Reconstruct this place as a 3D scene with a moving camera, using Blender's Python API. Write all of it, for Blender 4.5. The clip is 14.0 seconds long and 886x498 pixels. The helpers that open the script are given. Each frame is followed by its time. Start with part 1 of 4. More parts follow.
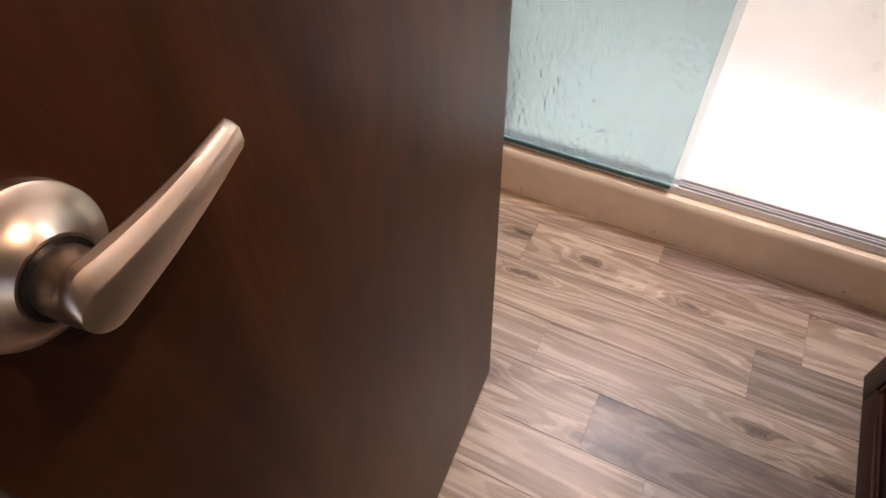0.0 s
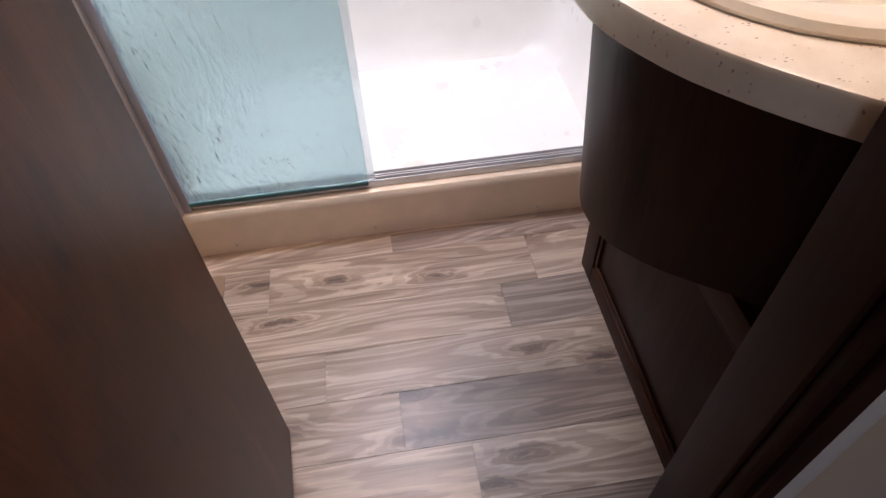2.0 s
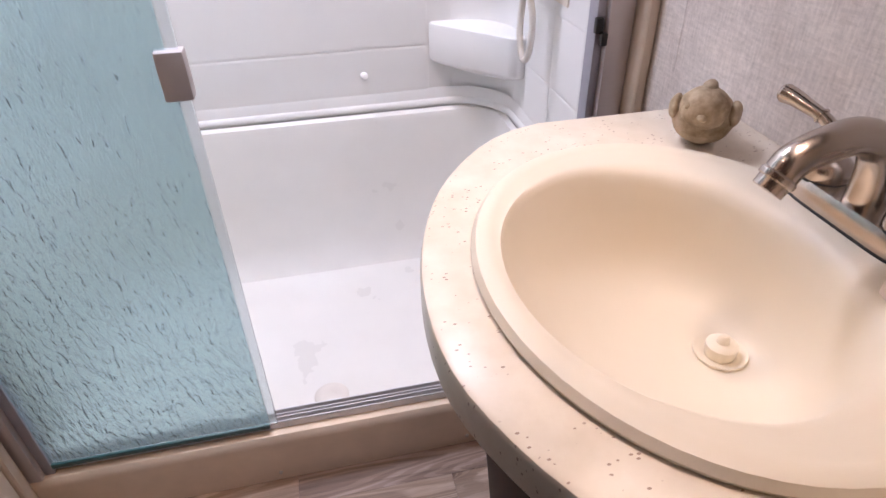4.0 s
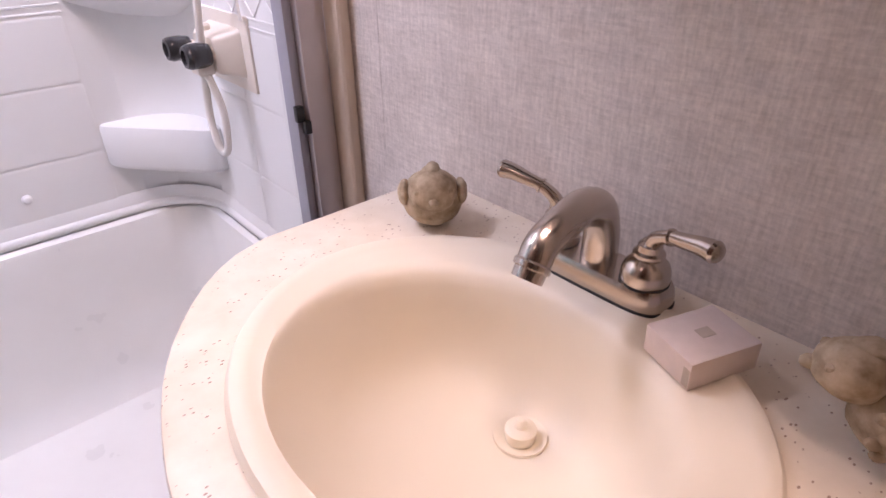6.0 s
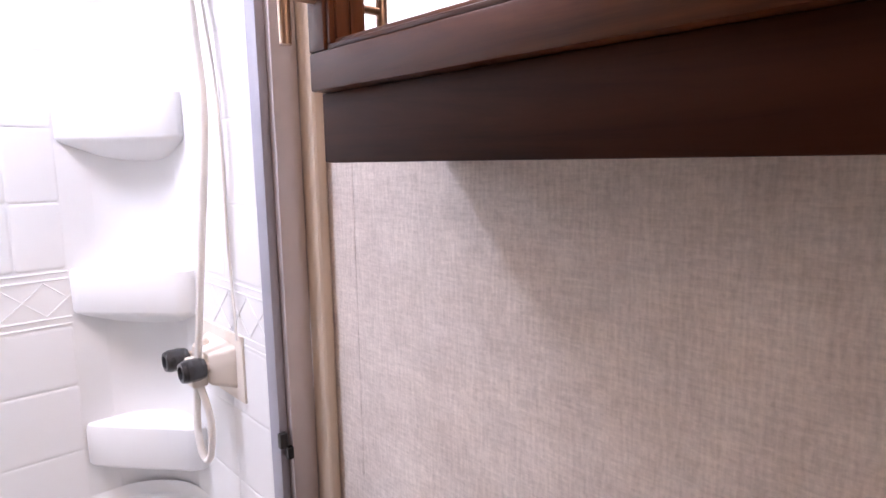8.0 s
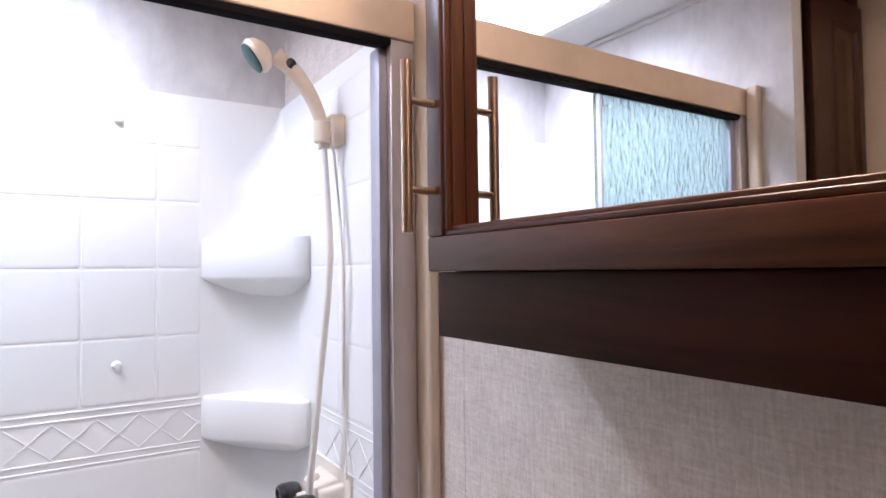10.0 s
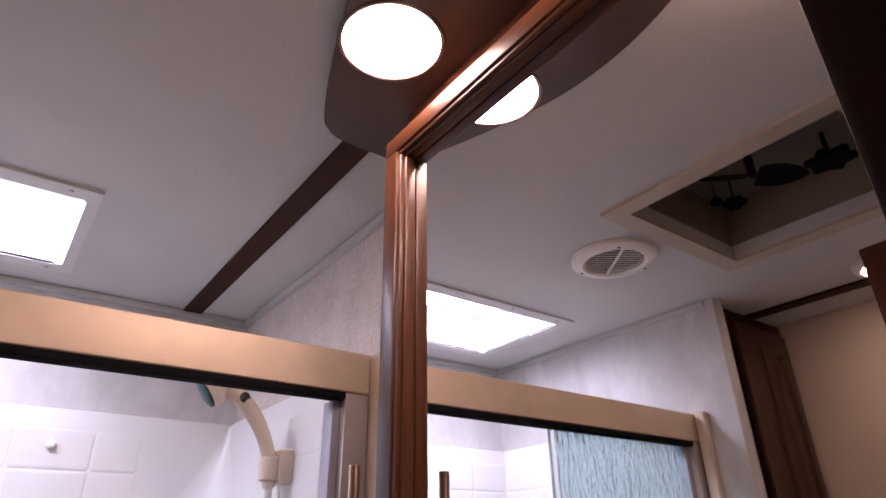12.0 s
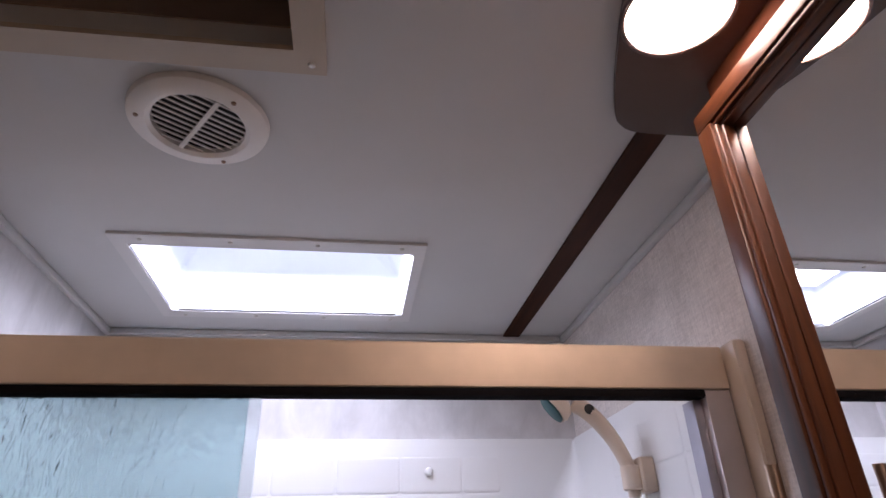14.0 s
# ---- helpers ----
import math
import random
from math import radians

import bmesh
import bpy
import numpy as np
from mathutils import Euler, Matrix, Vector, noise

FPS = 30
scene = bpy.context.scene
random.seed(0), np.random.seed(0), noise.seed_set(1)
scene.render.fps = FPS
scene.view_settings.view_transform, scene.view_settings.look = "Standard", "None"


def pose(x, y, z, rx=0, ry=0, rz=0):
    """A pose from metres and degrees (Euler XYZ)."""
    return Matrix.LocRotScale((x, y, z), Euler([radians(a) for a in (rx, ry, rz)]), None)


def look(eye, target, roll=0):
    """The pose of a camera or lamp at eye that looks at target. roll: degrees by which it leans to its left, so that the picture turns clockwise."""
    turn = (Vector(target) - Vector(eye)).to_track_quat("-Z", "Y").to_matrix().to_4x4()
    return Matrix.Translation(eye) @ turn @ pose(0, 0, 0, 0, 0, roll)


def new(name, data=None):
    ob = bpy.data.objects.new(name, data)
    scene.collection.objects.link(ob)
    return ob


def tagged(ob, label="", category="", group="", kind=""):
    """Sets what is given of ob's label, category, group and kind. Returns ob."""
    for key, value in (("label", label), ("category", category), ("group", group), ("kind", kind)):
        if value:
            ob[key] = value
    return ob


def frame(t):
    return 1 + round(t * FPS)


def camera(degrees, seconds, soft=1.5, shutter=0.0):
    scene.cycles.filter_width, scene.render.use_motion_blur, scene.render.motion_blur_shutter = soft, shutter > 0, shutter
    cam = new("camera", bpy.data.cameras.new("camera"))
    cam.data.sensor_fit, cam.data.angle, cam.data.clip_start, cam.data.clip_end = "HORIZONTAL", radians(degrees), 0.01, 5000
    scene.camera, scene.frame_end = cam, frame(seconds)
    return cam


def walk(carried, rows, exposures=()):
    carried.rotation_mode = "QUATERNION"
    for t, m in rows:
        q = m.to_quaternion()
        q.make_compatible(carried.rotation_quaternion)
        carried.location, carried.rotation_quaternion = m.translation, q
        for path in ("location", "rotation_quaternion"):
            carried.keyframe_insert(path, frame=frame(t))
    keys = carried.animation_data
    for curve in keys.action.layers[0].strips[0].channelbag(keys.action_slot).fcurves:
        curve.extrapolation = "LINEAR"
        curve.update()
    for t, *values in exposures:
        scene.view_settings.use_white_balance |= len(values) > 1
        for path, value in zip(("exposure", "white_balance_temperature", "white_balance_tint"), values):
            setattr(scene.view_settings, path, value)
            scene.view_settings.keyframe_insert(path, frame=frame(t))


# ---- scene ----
cam = camera(72.6, 14.0)
PATH = [
    (0, (0.126, 0.516, 1.111), (-0.494, 1.639, -0.423), -2.6),
    (0.5, (0.131, 0.52, 1.11), (-0.428, 1.663, -0.433), -4.3),
    (1, (0.131, 0.521, 1.109), (-0.246, 1.754, -0.42), -5.5),
    (1.5, (0.139, 0.517, 1.096), (0.015, 1.813, -0.422), -5.1),
    (2, (0.164, 0.521, 1.093), (0.309, 1.849, -0.395), -3.0),
    (2.5, (0.213, 0.588, 1.119), (0.41, 1.998, -0.286), -3.0),
    (3, (0.244, 0.631, 1.14), (0.495, 2.157, -0.127), -1.9),
    (3.2, (0.261, 0.654, 1.15), (0.482, 2.224, -0.069), -1.7),
    (5.3, (0.32, 0.818, 1.156), (1.204, 2.242, 0.066), -1.7),
    (5.5, (0.325, 0.826, 1.159), (1.305, 2.18, 0.062), -2.0),
    (6, (0.334, 0.831, 1.169), (1.462, 2.132, 0.153), -0.8),
    (6.5, (0.345, 0.835, 1.194), (1.564, 2.152, 0.313), -0.8),
    (7, (0.362, 0.839, 1.238), (1.673, 2.222, 0.63), -0.7),
    (7.5, (0.353, 0.821, 1.294), (1.694, 2.23, 0.831), -0.3),
    (7.7, (0.342, 0.807, 1.303), (1.697, 2.229, 0.927), -0.5),
    (9.8, (0.328, 0.798, 1.36), (1.385, 2.495, 1.319), -1.0),
    (10, (0.326, 0.791, 1.375), (1.396, 2.48, 1.446), -0.7),
    (10.5, (0.322, 0.783, 1.412), (1.401, 2.44, 1.715), -0.7),
    (11, (0.318, 0.771, 1.449), (1.399, 2.368, 1.98), -1.0),
    (11.5, (0.319, 0.766, 1.483), (1.399, 2.279, 2.219), -0.8),
    (12, (0.316, 0.76, 1.505), (1.383, 2.195, 2.4), -1.0),
    (12.5, (0.314, 0.761, 1.511), (1.338, 2.201, 2.447), -1.2),
    (13, (0.285, 0.775, 1.514), (1.045, 2.353, 2.48), -1.4),
    (13.5, (0.257, 0.789, 1.512), (0.695, 2.473, 2.499), -1.7),
    (14, (0.248, 0.795, 1.507), (0.523, 2.538, 2.448), -2.0),
]
EXPOSURES = [(0, 1.02, 6950, 24), (1.5, 0.93, 6550, 24), (2.5, 0.70, 5950, 22), (3.2, 0.58, 6000, 22), (5.3, 0.36, 6050, 35), (6.5, 0.47, 6100, 36), (7.7, 0.68, 6100, 31),
             (9.8, 0.36, 5850, 22), (11, -0.42, 5850, 25), (12, -0.50, 6200, 37), (13, -0.62, 6100, 34), (14, -0.86, 5900, 28)]
walk(cam, [(t, look(eye, target, roll)) for t, eye, target, roll in PATH], EXPOSURES)

# ---- world, light, exposure ----
world = bpy.data.worlds.new("world")
scene.world = world
world.use_nodes = True
wn = world.node_tree.nodes
sky = wn.new("ShaderNodeTexSky")
sky.sky_type = "NISHITA"
sky.sun_disc = False
sky.sun_elevation = radians(48)
sky.sun_rotation = radians(13)
world.node_tree.links.new(sky.outputs[0], wn["Background"].inputs[0])
wn["Background"].inputs[1].default_value = 0.1

sun = new("sun", bpy.data.lights.new("sun", "SUN"))
sun.data.energy, sun.data.angle, sun.data.color = 1.2, radians(12), (1, 0.96, 0.9)
sun.matrix_world = look((0.8, 5.2, 6), (0.07, 2.0, 2.0))

# daylight of the sky in the skylight's opening
sky_lamp = new("skylight_daylight", bpy.data.lights.new("skylight_daylight", "AREA"))
sky_lamp.data.shape, sky_lamp.data.size, sky_lamp.data.size_y = "RECTANGLE", 0.46, 0.25
sky_lamp.data.energy, sky_lamp.data.color, sky_lamp.data.spread = 10.0, (0.92, 0.96, 1.0), radians(170)
sky_lamp.matrix_world = pose(0.094, 1.976, 2.145)

# added warm fill lamp in a made-up, unseen opening at the hallway's far end
hall_fill = new("hall_fill_lamp", bpy.data.lights.new("hall_fill_lamp", "AREA"))
hall_fill.data.shape, hall_fill.data.size, hall_fill.data.size_y = "RECTANGLE", 0.76, 1.85
hall_fill.data.energy, hall_fill.data.color = 0.6, (1.0, 0.82, 0.63)
hall_fill.matrix_world = look((0.30, -0.93, 0.98), (0.30, 0.5, 0.98))

# ---- materials ----


def material(name, base, rough=0.5, metal=0.0, **sockets):
    m = bpy.data.materials.new(name)
    m.use_nodes = True
    b = m.node_tree.nodes["Principled BSDF"]
    b.inputs["Base Color"].default_value = (*base, 1)
    b.inputs["Roughness"].default_value = rough
    b.inputs["Metallic"].default_value = metal
    for k, v in sockets.items():
        b.inputs[k.replace("_", " ")].default_value = v
    return m


def node(m, kind, **values):
    n = m.node_tree.nodes.new("ShaderNode" + kind)
    for k, v in values.items():
        n.inputs[k.replace("_", " ")].default_value = v
    return n


def wire(m, a, b):
    m.node_tree.links.new(a, b)


def shader(m):
    return m.node_tree.nodes["Principled BSDF"]


def coords(m, scale=(1, 1, 1), own=False):
    """Object coordinates, scaled; own: shifted by each object's random number."""
    tc = node(m, "TexCoord")
    mp = node(m, "Mapping", Scale=scale)
    wire(m, tc.outputs["Object"], mp.inputs["Vector"])
    if own:
        info = node(m, "ObjectInfo")
        mul = m.node_tree.nodes.new("ShaderNodeVectorMath")
        mul.operation = "SCALE"
        mul.inputs[0].default_value = (37, 53, 71)
        wire(m, info.outputs["Random"], mul.inputs["Scale"])
        wire(m, mul.outputs[0], mp.inputs["Location"])
    return mp.outputs["Vector"]


def ramp(m, fac, stops):
    r = node(m, "ValToRGB")
    e = r.color_ramp.elements
    while len(e) < len(stops):
        e.new(0.5)
    for el, (p, c) in zip(e, stops):
        el.position, el.color = p, (*c, 1)
    wire(m, fac, r.inputs[0])
    return r.outputs[0]


def bump(m, height, strength=0.2, distance=0.001):
    b = node(m, "Bump", Strength=strength, Distance=distance)
    wire(m, height, b.inputs["Height"])
    wire(m, b.outputs[0], shader(m).inputs["Normal"])


def noise_fac(m, vec, scale, detail=4, rough=0.55, distort=0.0):
    n = node(m, "TexNoise", Scale=scale, Detail=detail, Roughness=rough, Distortion=distort)
    wire(m, vec, n.inputs["Vector"])
    return n.outputs[0]


def mixed(m, fac, a, b, how="MIX"):
    n = m.node_tree.nodes.new("ShaderNodeMix")
    n.data_type, n.blend_type = "RGBA", how
    for value, socket in ((fac, n.inputs[0]), (a, n.inputs[6]), (b, n.inputs[7])):
        if isinstance(value, bpy.types.NodeSocket):
            wire(m, value, socket)
        elif isinstance(value, tuple):
            socket.default_value = (*value, 1)
        else:
            socket.default_value = value
    return n.outputs[2]


def soft_paint(name, base, rough, amount=0.06, scale=9, grain=0.04, **sockets):
    """A plain finish with faint blotches, fine relief and uneven gloss."""
    m = material(name, base, rough, **sockets)
    v = coords(m)
    big = noise_fac(m, v, scale)
    dark = tuple(c * (1 - 2 * amount) for c in base)
    wire(m, ramp(m, big, [(0.3, dark), (0.7, base)]), shader(m).inputs["Base Color"])
    fine = noise_fac(m, v, 260, 2)
    bump(m, fine, grain, 0.0006)
    r = node(m, "MapRange", To_Min=rough * 0.8, To_Max=min(1, rough * 1.3))
    wire(m, big, r.inputs[0])
    wire(m, r.outputs[0], shader(m).inputs["Roughness"])
    return m


def wood(name, dark, light, axis, rough=0.5, relief=0.1, coat=0.0, gloss=0.13):
    """Stained wood with the grain along one axis (0, 1, 2)."""
    m = material(name, light, rough, Coat_Weight=coat, Coat_Roughness=0.25, Specular_IOR_Level=gloss)
    s = [26, 26, 26]
    s[axis] = 2.2
    v = coords(m, tuple(s), own=True)
    warp = noise_fac(m, v, 1.3, 6, 0.62, 0.8)
    c = [1, 1, 1]
    c[axis] = 0.35
    blotch = noise_fac(m, coords(m, tuple(c), own=True), 7, 3)
    mid = tuple((a + b) / 2 for a, b in zip(dark, light))
    col = ramp(m, warp, [(0.28, dark), (0.5, mid), (0.75, light)])
    shade = ramp(m, blotch, [(0.25, (0.6, 0.58, 0.56)), (0.75, (1, 1, 1))])
    wire(m, mixed(m, 1.0, col, shade, "MULTIPLY"), shader(m).inputs["Base Color"])
    bump(m, warp, relief, 0.0008)
    return m


def metal(name, base, rough, axis=None, solid=1.0):
    """Brushed metal; axis: along which the brushing runs; solid: below 1 for lacquered or anodised faces."""
    m = material(name, base, rough, solid)
    s = [160, 160, 160]
    if axis is not None:
        s[axis] = 3
    f = noise_fac(m, coords(m, tuple(s)), 1.0, 2)
    r = node(m, "MapRange", To_Min=rough * 0.85, To_Max=rough * 1.15)
    wire(m, f, r.inputs[0])
    wire(m, r.outputs[0], shader(m).inputs["Roughness"])
    tone = ramp(m, noise_fac(m, coords(m), 14, 3), [(0.3, tuple(c * 0.9 for c in base)), (0.7, base)])
    wire(m, tone, shader(m).inputs["Base Color"])
    return m


DARK = ((0.020, 0.0055, 0.0025), (0.080, 0.024, 0.009))
wood_x = wood("stained_wood_x", *DARK, 0)
wood_y = wood("stained_wood_y", *DARK, 1)
# same stain darkened: shade on apron, casing and jambs put into the colour
wood_z_shaded = wood("stained_wood_z_shaded", (0.014, 0.0042, 0.0020), (0.056, 0.0170, 0.0066), 2)
frame_y = wood("frame_wood_y", (0.030, 0.009, 0.0035), (0.165, 0.054, 0.018), 1, 0.36, gloss=0.32)
frame_z = wood("frame_wood_z", (0.034, 0.010, 0.004), (0.180, 0.062, 0.022), 2, 0.34, gloss=0.55)


def make_door_veneer():
    """Cherry-stained door veneer: drifting dark figure, fine upright pores and a few small dents."""
    m = material("door_veneer", (0.08, 0.025, 0.01), 0.43, Specular_IOR_Level=0.19)
    figure = noise_fac(m, coords(m, (11, 11, 3.2)), 1.0, 4, 0.55, 1.1)
    cloud = noise_fac(m, coords(m, (3.0, 3.0, 1.6)), 1.0, 3, 0.5, 0.6)
    pores = noise_fac(m, coords(m, (240, 240, 14)), 1.0, 2)
    dents = node(m, "TexVoronoi", Scale=1.0, Randomness=1.0)
    wire(m, coords(m, (9, 9, 5)), dents.inputs["Vector"])
    c = ramp(m, figure, [(0.27, (0.030, 0.0086, 0.0032)), (0.5, (0.064, 0.0218, 0.0084)), (0.72, (0.104, 0.0375, 0.0150))])
    c = mixed(m, 1.0, c, ramp(m, cloud, [(0.3, (0.66, 0.62, 0.60)), (0.7, (1.12, 1.10, 1.08))]), "MULTIPLY")
    c = mixed(m, 0.7, c, ramp(m, pores, [(0.34, (0.72, 0.70, 0.68)), (0.55, (1, 1, 1))]), "MULTIPLY")
    c = mixed(m, 0.8, c, ramp(m, dents.outputs["Distance"], [(0.05, (0.30, 0.28, 0.28)), (0.09, (1, 1, 1))]), "MULTIPLY")
    wire(m, c, shader(m).inputs["Base Color"])
    bump(m, figure, 0.12, 0.0010)
    return m


door_wood = make_door_veneer()
cabinet_z = wood("linen_cabinet_wood", (0.026, 0.0075, 0.003), (0.064, 0.020, 0.0072), 2, 0.34, gloss=0.34)
white_gel = soft_paint("white_acrylic", (0.82, 0.82, 0.81), 0.38, 0.02, 4, 0.02)
pan_gel = soft_paint("white_pan_acrylic", (0.84, 0.83, 0.80), 0.28, 0.03, 5, 0.05)
biscuit = soft_paint("biscuit_sink", (0.85, 0.765, 0.62), 0.42, 0.03, 5, 0.01)
cream = soft_paint("cream_plastic", (0.72, 0.60, 0.48), 0.4, 0.05)
valve_white = soft_paint("valve_off_white", (0.80, 0.73, 0.64), 0.35, 0.04)
white_plastic = soft_paint("white_plastic", (0.78, 0.74, 0.69), 0.4, 0.04)
hose_white = soft_paint("hose_white", (0.78, 0.75, 0.70), 0.35, 0.03)
ceiling_white = soft_paint("ceiling_panel", (0.585, 0.575, 0.56), 0.7, 0.04, 3, 0.15)
champagne = metal("champagne_aluminium", (0.80, 0.655, 0.505), 0.58, 0, 0.45)
track_metal = metal("track_aluminium", (0.74, 0.74, 0.77), 0.42, 0, 0.6)
channel_metal = metal("channel_aluminium", (0.40, 0.40, 0.46), 0.45, 2, 0.5)
jamb_metal = metal("jamb_aluminium", (0.60, 0.55, 0.55), 0.42, 2, 0.6)
nickel = metal("brushed_nickel", (0.60, 0.53, 0.47), 0.24, 1)
lever_metal = metal("lever_nickel", (0.62, 0.49, 0.39), 0.31, 1, 0.95)
bar_metal = metal("bar_pull_metal", (0.66, 0.50, 0.38), 0.3, 2)
black = soft_paint("black_plastic", (0.012, 0.012, 0.013), 0.35, 0.1)
matte_black = material("matte_black_brush", (0.010, 0.009, 0.010), 0.95, Specular_IOR_Level=0.05)
clear_seal = material("clear_vinyl_seal", (0.78, 0.85, 0.87), 0.25, Transmission_Weight=0.92, IOR=1.3)
smoke = material("smoky_knob", (0.05, 0.05, 0.055), 0.12, Transmission_Weight=0.35)
edge_teal = soft_paint("glass_edge_teal", (0.035, 0.12, 0.13), 0.3, 0.15, 40)
teal_rubber = soft_paint("teal_rubber", (0.018, 0.085, 0.086), 0.5, 0.2, 60)
mirror_glass = material("mirror_silver", (0.92, 0.92, 0.92), 0.015, 1.0)
bronze = soft_paint("bronze_housing", (0.085, 0.052, 0.042), 0.38, 0.1, 12)
tan_wall = soft_paint("tan_panel", (0.62, 0.50, 0.38), 0.75, 0.05, 5, 0.2)
# near-black for flat sheets: shade behind slats put into the colour
hole_shade = soft_paint("duct_shade_black", (0.02, 0.016, 0.013), 0.8, 0.2)
box_paper = soft_paint("soap_carton", (0.74, 0.63, 0.58), 0.6, 0.06, 40, 0.1)
box_print = soft_paint("soap_print", (0.55, 0.46, 0.38), 0.6, 0.1, 40, 0.1)
shaft_white = soft_paint("skylight_shaft_white", (0.76, 0.79, 0.84), 0.5, 0.03)
frame_white = soft_paint("skylight_frame_white", (0.64, 0.62, 0.60), 0.5, 0.04)
vent_cream = soft_paint("vent_frame_cream", (0.52, 0.44, 0.35), 0.5, 0.05)
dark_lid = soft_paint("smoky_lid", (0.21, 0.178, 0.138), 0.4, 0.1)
# cream shaft darkened: shade below the closed lid put into its colour
shaft_shaded = soft_paint("vent_shaft_shaded", (0.26, 0.20, 0.145), 0.6, 0.08)
register_tan = soft_paint("register_brown", (0.30, 0.19, 0.12), 0.45, 0.1)
steel = metal("screw_steel", (0.6, 0.57, 0.52), 0.35)

lamp_glow = material("lamp_glow", (1, 0.95, 0.88), 0.5)
shader(lamp_glow).inputs["Emission Color"].default_value = (1, 0.78, 0.57, 1)
shader(lamp_glow).inputs["Emission Strength"].default_value = 95

puck_glow = material("puck_glow", (1, 0.95, 0.88), 0.5)
shader(puck_glow).inputs["Emission Color"].default_value = (1, 0.78, 0.57, 1)
shader(puck_glow).inputs["Emission Strength"].default_value = 45

# opaque dome; its glow stands in for sky light coming through
dome = material("skylight_dome_glow", (0.9, 0.93, 1.0), 0.5)
shader(dome).inputs["Emission Color"].default_value = (0.9, 0.95, 1.0, 1)
shader(dome).inputs["Emission Strength"].default_value = 2.2


def make_wallpaper():
    """Woven linen print in greige: fine upright and level threads over soft clouds."""
    m = material("linen_wallpaper", (0.5, 0.44, 0.4), 0.72)
    up = noise_fac(m, coords(m, (240, 240, 30)), 1.0, 3, 0.6)
    across = noise_fac(m, coords(m, (38, 38, 280)), 1.0, 3, 0.6)
    cloud = noise_fac(m, coords(m), 14, 4)
    speck = noise_fac(m, coords(m), 230, 2)
    a = ramp(m, up, [(0.30, (0.562, 0.503, 0.462)), (0.68, (0.866, 0.796, 0.737))])
    b = ramp(m, across, [(0.30, (0.597, 0.538, 0.497)), (0.68, (0.866, 0.801, 0.749))])
    c = mixed(m, 0.5, a, b)
    c = mixed(m, 0.30, c, ramp(m, speck, [(0.34, (0.74, 0.72, 0.70)), (0.62, (1.1, 1.08, 1.05))]), "MULTIPLY")
    tone = ramp(m, cloud, [(0.3, (0.86, 0.85, 0.85)), (0.7, (1, 1, 1))])
    wire(m, mixed(m, 1.0, c, tone, "MULTIPLY"), shader(m).inputs["Base Color"])
    bump(m, up, 0.25, 0.0006)
    return m


def make_plank(name, tones):
    """Printed oak plank, grain along x with growth lines that bend round dark knots, each with a tone of its own."""
    m = material(name, (0.4, 0.3, 0.24), 0.36)

    def calc(how, a, b):
        n = m.node_tree.nodes.new("ShaderNodeMath")
        n.operation = how
        for k, v in enumerate((a, b)):
            if isinstance(v, (int, float)):
                n.inputs[k].default_value = v
            else:
                wire(m, v, n.inputs[k])
        return n.outputs[0]

    warp = node(m, "TexNoise", Scale=9.0, Detail=2.0)
    vec = coords(m, (2.6, 8.2, 1), own=True)
    wire(m, vec, warp.inputs["Vector"])
    bent = m.node_tree.nodes.new("ShaderNodeVectorMath")
    bent.operation = "MULTIPLY_ADD"
    wire(m, warp.outputs["Color"], bent.inputs[0])
    bent.inputs[1].default_value = (0.16, 0.16, 0)
    wire(m, vec, bent.inputs[2])
    knots = node(m, "TexVoronoi", Scale=1.0)
    knots.voronoi_dimensions = "2D"
    wire(m, bent.outputs[0], knots.inputs["Vector"])
    near = calc("DIVIDE", 1.0, calc("ADD", knots.outputs["Distance"], 0.12))
    flow = noise_fac(m, coords(m, (0.7, 12, 1), own=True), 1.0, 2.0, 0.4, 0.15)

    def rings(lines, pull):
        return calc("SINE", calc("ADD", calc("MULTIPLY", flow, lines), calc("MULTIPLY", near, pull)), 0)

    wide = noise_fac(m, coords(m, (1.1, 15, 1), own=True), 1.0, 4, 0.55, 0.5)
    fine = noise_fac(m, coords(m, (14, 330, 1), own=True), 1.0, 3)
    streak = noise_fac(m, coords(m, (2.4, 80, 1), own=True), 1.0, 4, 0.62, 0.2)
    c = ramp(m, wide, [(0.27, (0.38, 0.285, 0.225)), (0.46, (0.60, 0.480, 0.390)), (0.68, (0.76, 0.625, 0.520))])
    c = mixed(m, 0.42, c, ramp(m, rings(34, 1.6), [(0.0, (0.52, 0.46, 0.43)), (0.22, (0.86, 0.84, 0.83)), (1.0, (1, 1, 1))]), "MULTIPLY")
    c = mixed(m, 0.62, c, ramp(m, rings(100, 5.0), [(0.0, (0.62, 0.57, 0.54)), (0.45, (1, 1, 1))]), "MULTIPLY")
    c = mixed(m, 1.0, c, ramp(m, streak, [(0.30, (0.66, 0.61, 0.59)), (0.47, (0.96, 0.95, 0.94)), (0.62, (1.08, 1.06, 1.05))]), "MULTIPLY")
    c = mixed(m, 0.6, c, ramp(m, fine, [(0.3, (0.74, 0.72, 0.70)), (0.65, (1.04, 1.04, 1.04))]), "MULTIPLY")
    spot = ramp(m, knots.outputs["Distance"], [(0.03, (0.22, 0.16, 0.13)), (0.09, (0.62, 0.57, 0.54)), (0.22, (1, 1, 1))])
    c = mixed(m, 0.9, c, spot, "MULTIPLY")
    info = node(m, "ObjectInfo")
    tone = ramp(m, info.outputs["Random"], tones)
    wire(m, mixed(m, 1.0, c, tone, "MULTIPLY"), shader(m).inputs["Base Color"])
    bump(m, fine, 0.10, 0.0005)
    return m


